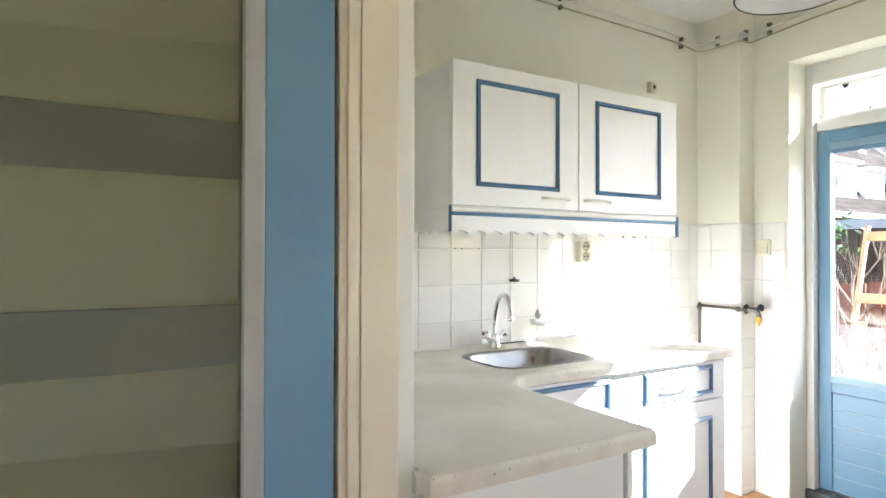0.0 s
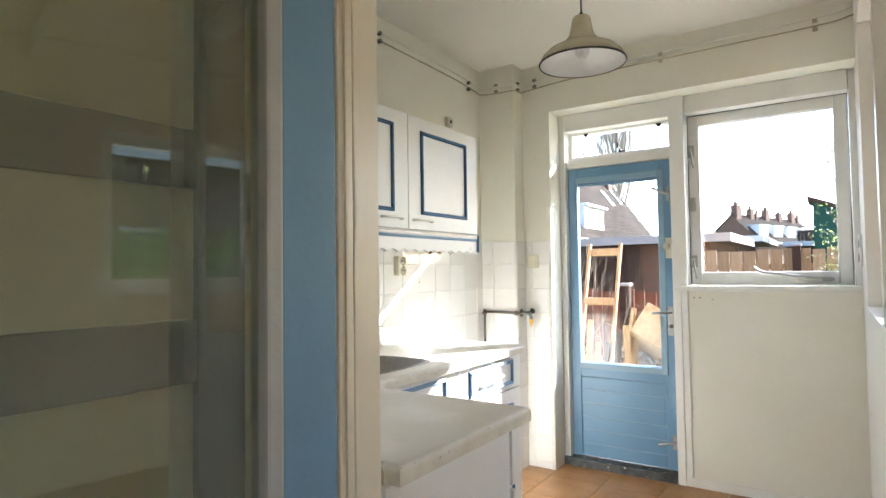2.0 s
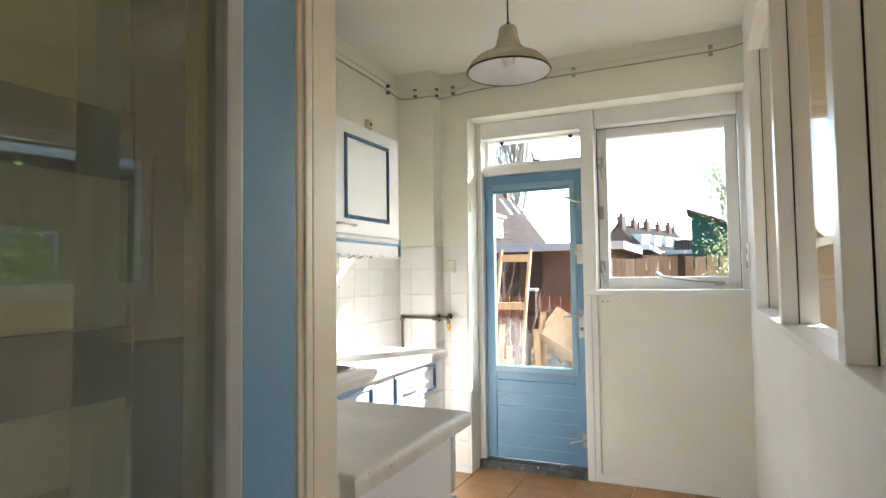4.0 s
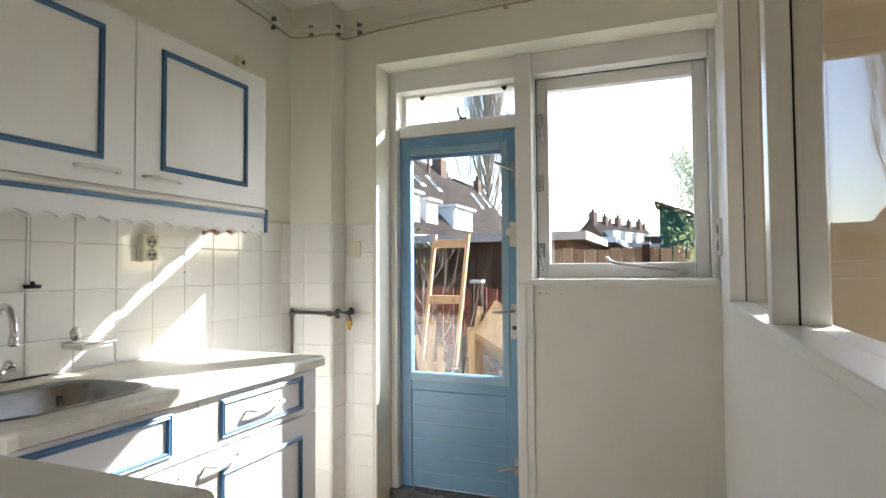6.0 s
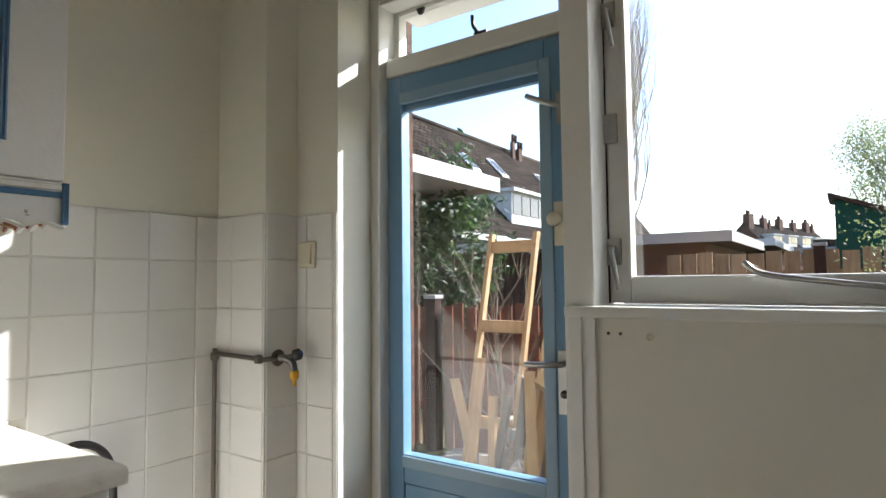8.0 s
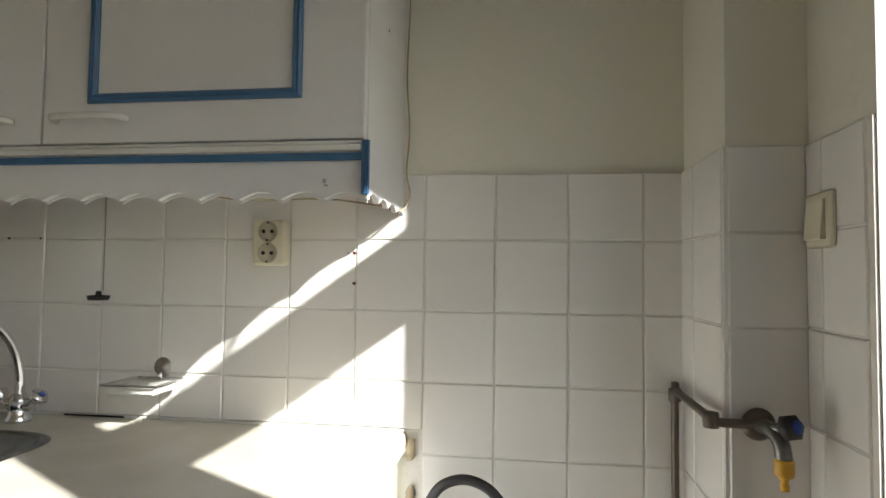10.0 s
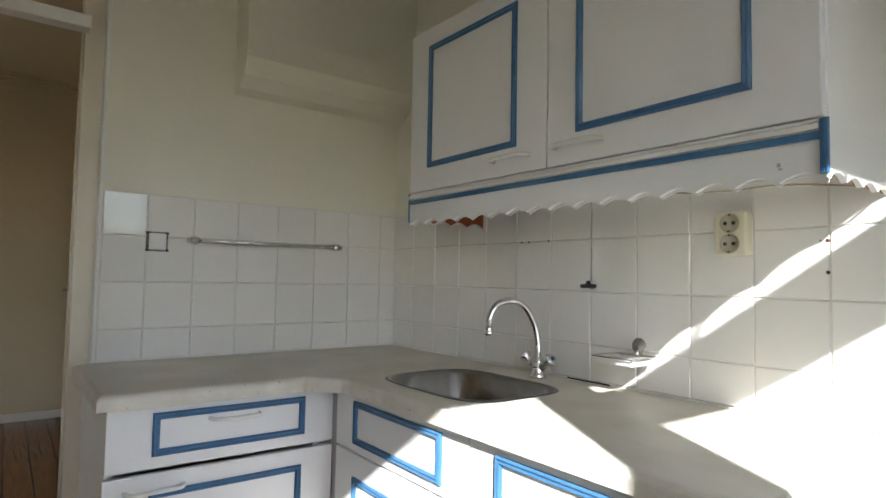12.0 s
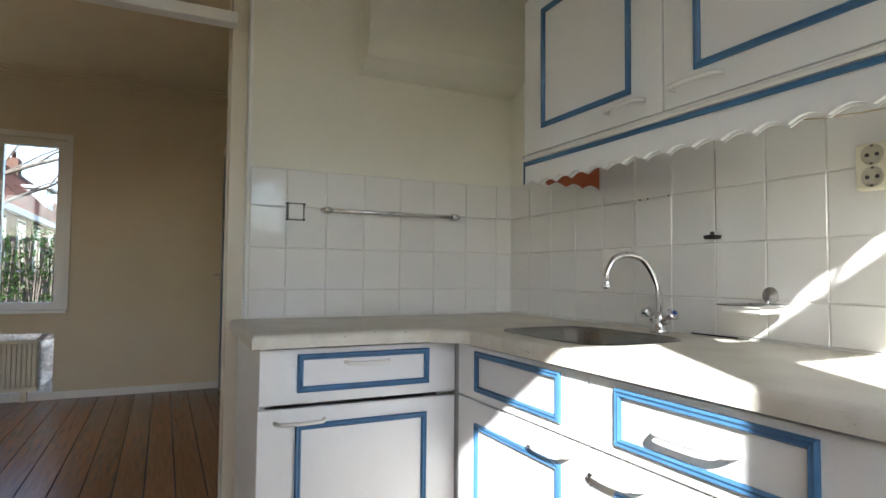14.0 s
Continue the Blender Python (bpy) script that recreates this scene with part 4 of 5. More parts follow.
# ---- radiator with foil ----
rad = thing("radiator", (FW + 0.06, -2.9, 0.1), "cream ribbed panel radiator below the front window", "radiator")
part("panel", boxes((FW + 0.05, FW + 0.062, -3.65, -2.25, 0.085, 0.478), bevel=0.004), RAD, rad)
for i in range(43):
    y = -3.64 + i * 0.0325
    part("rib", boxes((FW + 0.062, FW + 0.072, y, y + 0.018, 0.12, 0.452), bevel=0.003, segments=1), RAD, rad)
for y in (-2.36, -3.55):
    part("foot", boxes((FW + 0.012, FW + 0.05, y, y + 0.04, 0.0, 0.12)), RAD, rad)
settle(rad)
bm = bmesh.new()
cells = {}
for i in range(25):
    for j in range(9):
        cells[i, j] = bm.verts.new((FW + 0.008 + 0.012 * noise.noise((i * 0.9, j * 0.9, 3)), -3.85 + i * 0.0705 + 0.015 * noise.noise((j * 0.8, 1, i)), 0.055 + j * 0.059))
for i in range(24):
    for j in range(8):
        bm.faces.new((cells[i, j], cells[i + 1, j], cells[i + 1, j + 1], cells[i, j + 1]))
foil = solo("insulation_foil", bm, FOIL, "crumpled silver insulation foil behind the radiator", "insulation foil")
sl = foil.modifiers.new("thick", "SOLIDIFY")
sl.thickness = 0.004

# ---- pendant lamp ----
lx, ly, lz = 1.385, -1.05, 2.06
lamp = thing("pendant_lamp", (lx, ly, lz), "cream enamel pendant lamp on a black cord", "pendant lamp")
part("shade", lathe([(0.172, 0.0), (0.173, 0.004), (0.160, 0.030), (0.135, 0.055), (0.10, 0.072), (0.072, 0.088), (0.05, 0.115), (0.042, 0.15), (0.036, 0.185), (0.03, 0.192), (0, 0.193)], 56, (lx, ly, lz)), ENAMEL, lamp)
part("shade_lining", lathe([(0.170, 0.001), (0.157, 0.027), (0.132, 0.052), (0.097, 0.069), (0.068, 0.085), (0.045, 0.115), (0, 0.12)], 56, (lx, ly, lz)), ENAMEL_IN, lamp, "white enamel inside of the shade")
part("rim", lathe([(0.1695, -0.002), (0.1735, -0.003), (0.1755, 0.001), (0.1735, 0.005)], 56, (lx, ly, lz)), BLACK, lamp)
part("bulb", lathe([(0, 0.02), (0.018, 0.026), (0.028, 0.045), (0.026, 0.065), (0.014, 0.09), (0.013, 0.115)], 20, (lx, ly, lz)), ENAMEL_IN, lamp)
part("cord", tube([(lx, ly, lz + 0.19), (lx, ly, CEIL)], 0.0035, 8), BLACK, lamp)
part("cord_grip", lathe([(0, 0), (0.009, 0), (0.007, 0.02), (0, 0.022)], 12, (lx, ly, lz + 0.19)), BLACK, lamp)
part("ceiling_rose", lathe([(0.03, 0), (0.03, -0.012), (0.012, -0.028), (0, -0.03)], 20, (lx, ly, CEIL)), PLASTIC, lamp)
settle(lamp)

# ---- conduits on the walls ----
pipe = thing("conduit", (2.0, -0.02, 2.4), "two cream painted pipes clipped along the top of the walls", "conduit")
for dz, r in ((0.0, 0.0055), (-0.04, 0.004)):
    z = 2.425 + dz
    pts = arc([(KX, -0.012, z + 0.012), (1.0, -0.012, z + 0.004), (2.0, -0.012, z - 0.004), (2.27, -0.013, z - 0.02), (2.33, -0.03, z - 0.035), (2.348, -0.12, z - 0.04), (2.352, -0.225, z - 0.04), (2.37, -0.254, z - 0.04), (2.445, -0.256, z - 0.035), (2.476, -0.30, z - 0.02), (2.477, -0.6, z), (2.477, -1.3, z + 0.008), (2.477, -1.85, z + 0.014), (2.469, -2.0, z + 0.03)], 6)
    part("pipe", tube(pts, r, 10), CEILING if dz == 0 else OLD_PIPE, pipe)
for x, y in ((0.55, -0.008), (1.35, -0.008), (2.21, -0.008), (2.362, -0.12), (2.41, -0.246), (2.481, -0.33), (2.481, -1.1), (2.481, -1.83)):
    z = 2.405 if x < 2.2 or y < -0.3 else 2.38
    for dz in (-0.021, 0.019):
        part("clip", boxes((x - 0.009, x + 0.006, y - 0.016, y + 0.006, z + dz - 0.009, z + dz + 0.009), bevel=0.002), WORN_METAL if y > -0.35 else OLD_PIPE, pipe, "metal pipe clip")
settle(pipe)

# ---- sockets, switches, wire and fittings on the tiles ----
so = thing("wall_socket", (1.483, -0.03, 1.254), "ivory twin wall socket on the tiles", "socket")
part("plate", boxes((1.446, 1.520, -0.042, -0.006, 1.203, 1.304), bevel=0.009, segments=3), IVORY, so)
for z in (1.277, 1.230):
    c = part("cup", lathe([(0, 0.001), (0.0185, 0.001), (0.0195, 0.003), (0.0215, 0.003), (0.0225, 0.0)], 24, (1.483, -0.042, z), pose(0, 0, 0, 90, 0, 0)), SOCKET_CUP, so)
    for dx in (-0.0095, 0.0095):
        part("earth_clip", boxes((1.4805 + dx * 0.1, 1.4855 + dx * 0.1, -0.0465, -0.0425, z + dx * 2.0 - 0.0022, z + dx * 2.0 + 0.0022)), IRON, c)
        part("pin_hole", lathe([(0, 0), (0.0042, 0), (0.0042, 0.0025), (0, 0.0025)], 10, (1.483 + dx, -0.0425, z), pose(0, 0, 0, 90, 0, 0)), BLACK, c)
settle(so)
sw = thing("light_switch", (WB, -0.300, 1.276), "ivory rocker light switch on the tiles", "light switch")
part("plate", boxes((WB - 0.017, WB - 0.006, -0.339, -0.261, 1.234, 1.318), bevel=0.0075, segments=3), IVORY, sw)
part("rocker", turned(boxes((-0.005, 0.004, -0.026, 0.026, -0.03, 0.03), bevel=0.002), Matrix.Translation((WB - 0.018, -0.300, 1.276)) @ pose(0, 0, 0, 0, 4, 0)), IVORY, sw)
settle(sw)
s2 = thing("light_switch", (KX, -0.95, 1.245), "white switch without its cover frame on the tiles", "light switch")
part("bracket", boxes((KX + 0.006, KX + 0.011, -0.984, -0.916, 1.212, 1.278), bevel=0.002), WORN_METAL, s2)
part("rocker", boxes((KX + 0.011, KX + 0.022, -0.976, -0.924, 1.218, 1.272), bevel=0.003), PLASTIC, s2)
for y in (-0.981, -0.919):
    for z in (1.216, 1.274):
        part("slot", boxes((KX + 0.0105, KX + 0.0125, y - 0.005, y + 0.005, z - 0.004, z + 0.004)), BLACK, s2)
settle(s2)
rail = thing("towel_rail", (KX, -0.57, 1.258), "thin chrome towel rail on the tiles", "towel rail")
part("bar", tube([(KX + 0.035, -0.862, 1.254), (KX + 0.035, -0.278, 1.254)], 0.0092, 12), CHROME, rail)
for y, z in ((-0.838, 1.254), (-0.302, 1.254)):
    part("bracket", tube([(KX + 0.006, y, z), (KX + 0.035, y, z)], 0.012, 12), CHROME, rail)
    part("collar", tube([(KX + 0.035, y - 0.012, z), (KX + 0.035, y + 0.012, z)], 0.0145, 12), CHROME, rail)
settle(rail)
wire = arc([(1.76, -0.016, 1.936), (1.782, -0.013, 1.94), (1.786, -0.012, 1.8), (1.781, -0.014, 1.62), (1.788, -0.013, 1.5), (1.783, -0.015, 1.41), (1.792, -0.02, 1.36), (1.782, -0.05, 1.322), (1.752, -0.09, 1.325), (1.66, -0.17, 1.330), (1.56, -0.24, 1.320), (1.49, -0.275, 1.322), (1.44, -0.29, 1.345)], 6)
jb = thing("junction_box", (1.975, -0.012, 2.10), "small ivory junction box on the plaster beside the wall cabinet", "junction box")
part("box", boxes((1.95, 2.0, -0.028, -0.001, 2.075, 2.13), bevel=0.004), IVORY, jb)
part("knockout", lathe([(0, 0), (0.010, 0), (0.010, 0.003), (0, 0.004)], 14, (1.975, -0.028, 2.103), pose(0, 0, 0, 90, 0, 0)), IRON, jb)
settle(jb)
for x, z, rr in ((1.668, 1.232, 0.0042), (1.668, 1.166, 0.004), (1.655, 1.232, 0.002), (0.782, 1.262, 0.003), (0.815, 1.262, 0.003), (0.90, 1.262, 0.0028)):
    solo("wall_plug", lathe([(0, 0.0015), (rr * 0.7, 0.0015), (rr, 0.0), (rr, -0.002)], 10, (x, -0.0078, z), pose(0, 0, 0, 90, 0, 0)), PLUG_RED if rr > 0.0035 else BLACK, "small dark plastic plug sunk in a wall tile", "wall plug", "wall plugs")
for z0, z1, w in ((0.79, 0.84, 0.010), (0.70, 0.74, 0.008)):
    bm = bmesh.new()
    bmesh.ops.create_icosphere(bm, subdivisions=3, radius=1.0)
    for v in bm.verts:
        v.co = Vector((1.80 + v.co.x * w, -0.010 + v.co.y * 0.006, (z0 + z1) / 2 + v.co.z * (z1 - z0) / 2)) + Vector((0.006, 0.002, 0.006)) * noise.noise(v.co * 3.1)
    solo("glue_patch", bm, OLD_PIPE, "brown dried glue beside the worktop end", "glue")
solo("cable", tube(wire, 0.0019, 8), OLD_PIPE, "thin grimy cable hanging beside the wall cabinet", "cable")
plug = thing("sink_plug", (1.06, -0.012, 1.2), "black sink plug hanging on a bead chain", "sink plug")
bm = bmesh.new()
for i in range(44):
    bmesh.ops.create_icosphere(bm, subdivisions=1, radius=0.0017, matrix=Matrix.Translation((1.072, -0.014, 1.142 + i * 0.0052)))
part("chain", bm, IRON, plug)
part("stopper", lathe([(0, 0.0), (0.021, 0.0), (0.023, 0.006), (0.024, 0.010), (0.006, 0.012), (0.006, 0.02), (0, 0.021)], 24, (1.072, -0.028, 1.12)), BLACK, plug)
settle(plug)
soap = thing("soap_dish", (1.2, -0.06, 0.945), "white soap dish in a chrome wall holder", "soap dish")
part("rosette", lathe([(0, 0.0075), (0.005, 0.0075), (0.006, 0.006), (0.0195, 0.0052), (0.0218, 0.003), (0.022, 0.0)], 24, (1.225, -0.006, 0.970), pose(0, 0, 0, 90, 0, 0)), ALUMINIUM, soap)
part("dish", boxes((1.165, 1.275, -0.115, -0.02, 0.926, 0.944), bevel=0.008, segments=3), PLASTIC, soap)
loop = arc([(1.17, -0.018, 0.947), (1.162, -0.03, 0.947), (1.16, -0.11, 0.947), (1.17, -0.12, 0.947), (1.27, -0.12, 0.947), (1.28, -0.11, 0.947), (1.278, -0.03, 0.947), (1.27, -0.018, 0.947), (1.17, -0.018, 0.947)], 4)
part("wire_ring", tube(loop, 0.0028, 8), CHROME, soap)
part("arm", tube([(1.225, -0.010, 0.962), (1.225, -0.022, 0.948)], 0.005, 8), CHROME, soap)
settle(soap)
wt = thing("water_tap", (2.426, -0.26, 0.957), "grey metal wall tap with blue handle and yellow hose connector", "tap")
part("pipe", tube(arc([(2.334, -0.03, 0.02), (2.334, -0.03, 0.6), (2.334, -0.03, 0.95), (2.334, -0.036, 0.962), (2.334, -0.06, 0.964), (2.334, -0.2, 0.962), (2.334, -0.245, 0.96), (2.342, -0.256, 0.958), (2.376, -0.258, 0.957), (2.404, -0.258, 0.957)], 6), 0.0074, 12), IRON, wt)
for p in ((2.334, -0.03, 0.955), (2.334, -0.25, 0.96)):
    part("elbow", lathe([(0, -0.014), (0.012, -0.012), (0.013, 0), (0.012, 0.012), (0, 0.014)], 14, p), IRON, wt)
part("flange", lathe([(0, 0), (0.024, 0), (0.026, 0.005), (0.019, 0.011), (0.014, 0.014), (0, 0.014)], 24, (2.404, -0.2495, 0.957), pose(0, 0, 0, 90, 0, 0)), IRON, wt)
part("valve", tube(arc([(2.404, -0.258, 0.957), (2.410, -0.285, 0.956), (2.416, -0.305, 0.944), (2.418, -0.312, 0.918)], 5), 0.0118, 14), WORN_TAP, wt)
part("spindle", tube([(2.410, -0.285, 0.958), (2.422, -0.312, 0.966)], 0.009, 12), WORN_TAP, wt)
part("tap_handle", lathe([(0, 0), (0.015, 0.0), (0.020, 0.005), (0.020, 0.017), (0.014, 0.022), (0, 0.023)], 6, (2.420, -0.308, 0.965), pose(0, 0, 0, 72, 0, 28)), BLACK, wt, "black tap handle with blue cap")
part("tap_cap", lathe([(0, 0.0232), (0.011, 0.0232), (0.010, 0.026), (0, 0.0265)], 6, (2.420, -0.308, 0.965), pose(0, 0, 0, 72, 0, 28)), BLUE_PLASTIC, wt, "blue cap")
part("hose_connector", lathe([(0, -0.046), (0.0062, -0.046), (0.0068, -0.038), (0.0054, -0.036), (0.0064, -0.029), (0.0125, -0.025), (0.0142, -0.019), (0.0136, -0.016), (0.0142, -0.013), (0.0136, -0.010), (0.0142, -0.003), (0.012, 0), (0, 0)], 18, (2.418, -0.312, 0.921)), YELLOW, wt, "yellow plastic hose connector")
settle(wt)
hose = thing("supply_hose", (1.87, -0.05, 0.5), "black supply hose with a brass nut beside the worktop", "hose")
part("hose", tube(arc([(1.838, -0.05, 0.672), (1.843, -0.05, 0.712), (1.873, -0.052, 0.758), (1.926, -0.055, 0.774), (1.98, -0.055, 0.748), (2.01, -0.055, 0.685), (2.015, -0.055, 0.55), (2.01, -0.06, 0.3), (1.98, -0.08, 0.012)], 7), 0.0105, 12), BLACK, hose)
part("collar", tube([(1.838, -0.05, 0.677), (1.839, -0.05, 0.689)], 0.0125, 12), YELLOW, hose)
part("nut", lathe([(0, 0), (0.016, 0.0), (0.016, 0.018), (0.011, 0.022), (0.011, 0.05), (0, 0.05)], 6, (1.837, -0.05, 0.630)), CHROME, hose)
part("standpipe", tube([(1.837, -0.05, 0.0), (1.837, -0.05, 0.637)], 0.008, 10), IRON, hose)
settle(hose)

# ---- garden side ----
structure("ground", boxes((OUT, 160, -120, 120, -0.4, -0.12), (-160, FW - 0.3, -120, 120, -0.45, -0.25)), SOIL, "bare garden ground around the house", "ground")
structure("wall_outer", boxes((OUT, OUT + 0.1, -0.30, 1.0, -0.12, 5.5), (OUT, OUT + 0.1, -4.5, NICHE_R, 2.35, 5.5), (OUT, OUT + 0.1, NICHE_R, -0.30, 2.25, 5.5), (OUT, OUT + 0.1, -2.6, NICHE_R, -0.12, 2.35), (OUT, OUT + 0.1, -4.1, -2.6, -0.12, 0.45), (OUT, OUT + 0.1, -4.5, -4.1, -0.12, 2.35)), BRICK, "brown brick outer wall of the house")
structure("roof", boxes((FW - 0.4, OUT + 0.1, -4.6, 1.2, 2.9, 3.05)), CEILING, "closed floor above the ground storey", "roof")


def fence(name, x, ya, yb, top, w, gap, mat, label, posts, post_top, lean=0.0):
    """Upright boards between posts, along y."""
    f = thing(name, (x, (ya + yb) / 2, -0.12), label, "fence")
    y, i = ya, 0
    r = random.Random(7)
    while y < yb:
        x0 = x + (0.018 if i % 2 else 0.0)
        part("board", boxes((x0, x0 + 0.018, y, y + w, -0.12, top + r.uniform(-0.02, 0.02))), mat, f)
        y, i = y + w + gap, i + 1
    for z in (0.15, top - 0.25):
        part("rail", boxes((x + 0.036, x + 0.07, ya, yb, z, z + 0.07)), mat, f)
    for p in posts:
        part("post", boxes((x - 0.09, x - 0.002, p, p + 0.09, -0.12, post_top)), DARK_WOOD, f)
        part("post_cap", boxes((x - 0.105, x + 0.012, p - 0.012, p + 0.102, post_top, post_top + 0.03), bevel=0.006), FASCIA, f)
    return settle(f)


fence("picket_fence", 5.0, -1.6, 2.2, 1.0, 0.085, 0.022, FENCE_RED, "low red-brown garden fence of upright boards", (-0.19, 0.95), 1.05)
fence("board_fence", 7.5, -6.0, -0.25, 1.44, 0.13, 0.02, FENCE_TAN, "tan timber board fence at the end of the garden", (-3.4, -1.55), 1.47)


def shed(x0, x1, ya, yb, h, label, mat, fascia=FASCIA, over=0.35):
    s = thing("garden_shed", ((x0 + x1) / 2, (ya + yb) / 2, -0.12), label, "shed")
    part("wall", boxes((x0, x1, ya, yb, -0.12, h)), mat, s)
    part("roof", boxes((x0 - over, x1 + over, ya - over, yb + over, h, h + 0.05)), DARK_WOOD, s)
    part("fascia", boxes((x0 - over - 0.02, x0 - over, ya - over, yb + over, h - 0.01, h + 0.11), (x0 - over, x1, ya - over - 0.02, ya - over, h - 0.01, h + 0.11)), fascia, s, "pale flat roof edge")
    return s


sh = shed(8.4, 11.0, -0.38, 6.5, 1.6, "brown garden shed with a flat roof and pale edge", BRICK, over=0.3)
for i in range(14):
    part("board", boxes((8.375, 8.398, 0.62 + i * 0.125, 0.735 + i * 0.125, -0.12, 1.57)), DARK_WOOD, sh)
part("door", boxes((8.36, 8.374, 1.0, 1.75, -0.1, 1.45), bevel=0.004), DARK_WOOD, sh)
settle(sh)
sh = shed(13.0, 16.5, -0.2, 3.0, 1.75, "low garden outbuilding with a flat overhanging roof", BRICK, RENDER_WHITE, 0.5)
part("window", boxes((12.985, 12.999, 0.4, 1.4, 0.9, 1.6)), DARK_PANE, sh)
settle(sh)
sh = shed(17.0, 20, -6.5, -1.2, 1.75, "flat roofed shed behind the fence", DARK_WOOD, FASCIA, 0.4)
settle(sh)
gs = thing("green_shelter", (14.5, -2.5, -0.12), "tall shelter clad in dark green sheeting", "shelter")
part("wall", prism([(-3.0, -0.12), (-1.55, -0.12), (-1.55, 2.62), (-3.0, 2.05)], "x", 14.0, 15.2), GREEN_SHEET, gs)
part("roof", prism([(-3.1, 2.015), (-1.45, 2.665), (-1.45, 2.74), (-3.1, 2.09)], "x", 13.9, 15.3), DARK_WOOD, gs)
settle(gs)


def gable_row(name, at, turn, length, depth, eave, ridge, label, roof, dormers=(), chimneys=(), lights=(), windows=()):
    """A terrace along local x with its near eave at local y = 0 and the ridge behind."""
    h = thing(name, (0, 0, 0), label, "house")
    n = depth / 2
    part("wall", prism([(0, -0.12), (depth, -0.12), (depth, eave), (n, ridge), (0, eave)], "x", 0, length), BRICK, h)
    bm = bmesh.new()
    slope = math.hypot(n, ridge - eave)
    rows, tiles = 26, max(int(length / 0.3), 8)
    for k in range(rows):
        t0, t1 = k / rows, (k + 1) / rows
        ya, yb = -0.35 + (n + 0.35) * t0, -0.35 + (n + 0.35) * t1
        e0 = eave - 0.35 * (ridge - eave) / n
        za, zb = e0 + (ridge - e0) * t0, e0 + (ridge - e0) * t1
        for i in range(tiles):
            xa, xb = -0.2 + (length + 0.4) * i / tiles, -0.2 + (length + 0.4) * (i + 1) / tiles
            xm = (xa + xb) / 2
            v = [bm.verts.new(p) for p in ((xa, ya, za + 0.075), (xm, ya, za + 0.15), (xb, ya, za + 0.075), (xb, yb, zb + 0.03), (xm, yb, zb + 0.085), (xa, yb, zb + 0.03))]
            bm.faces.new((v[0], v[1], v[4], v[5]))
            bm.faces.new((v[1], v[2], v[3], v[4]))
            bm.faces.new((v[0], v[1], v[2]))
    tl = part("roof", bm, roof, h, "rows of brown pantiles")
    part("roof_back", prism([(n, ridge + 0.02), (depth + 0.3, eave - 0.1), (depth + 0.3, eave), (n, ridge + 0.14)], "x", -0.2, length + 0.2), roof, h)
    part("ridge", tube([(-0.2, n, ridge + 0.1), (length + 0.2, n, ridge + 0.1)], 0.14, 8), roof, h)
    part("gutter", boxes((-0.2, length + 0.2, -0.5, -0.34, eave - 0.5, eave - 0.3)), RENDER_WHITE, h)

    def up_roof(t):
        return n * t, eave + (ridge - eave) * t
    for x, w, hh, t in dormers:
        y, z = up_roof(t)
        d = part("dormer", boxes((x, x + w, y - 0.1, y + 2.0, z, z + hh)), RENDER_WHITE, h, "white boarded dormer")
        part("dormer_roof", boxes((x - 0.15, x + w + 0.15, y - 0.3, y + 2.0, z + hh, z + hh + 0.14)), RENDER_WHITE, d)
        k = max(2, int(w / 0.7))
        for i in range(k):
            part("pane", boxes((x + 0.1 + i * (w - 0.1) / k, x + (i + 1) * (w - 0.1) / k, y - 0.13, y - 0.101, z + hh * 0.3, z + hh - 0.12)), DARK_PANE, d)
    for x, t, w, hh in chimneys:
        y, z = up_roof(t)
        c = part("chimney", boxes((x, x + w, y - w * 0.3, y + w * 0.3, z - 0.4, z + hh), bevel=0.02), BRICK, h)
        for i in range(max(2, int(w / 0.35))):
            part("pot", tube([(x + 0.18 + i * 0.35, y, z + hh), (x + 0.18 + i * 0.35, y, z + hh + 0.45)], 0.09, 8), DARK_WOOD, c)
    for x, t in lights:
        y, z = up_roof(t)
        sl = (ridge - eave) / n
        part("roof_light", prism([(y, z + 0.13), (y + 0.9, z + 0.13 + 0.9 * sl), (y + 0.9, z + 0.22 + 0.9 * sl), (y, z + 0.22)], "x", x, x + 0.7), RENDER_WHITE, h, "white framed roof light")
        part("light_pane", prism([(y + 0.1, z + 0.21 + 0.1 * sl), (y + 0.8, z + 0.21 + 0.8 * sl), (y + 0.8, z + 0.24 + 0.8 * sl), (y + 0.1, z + 0.24 + 0.1 * sl)], "x", x + 0.08, x + 0.62), DARK_PANE, h)
    for x, z, w, hh in windows:
        w1 = part("window", boxes((x, x + w, -0.04, 0.02, z, z + hh)), RENDER_WHITE, h)
        part("pane", boxes((x + 0.07, x + w / 2 - 0.03, -0.05, -0.041, z + 0.07, z + hh - 0.07), (x + w / 2 + 0.03, x + w - 0.07, -0.05, -0.041, z + 0.07, z + hh - 0.07)), DARK_PANE, w1)
    h.matrix_basis = Matrix.Translation(at) @ pose(0, 0, 0, 0, 0, turn)
    return h


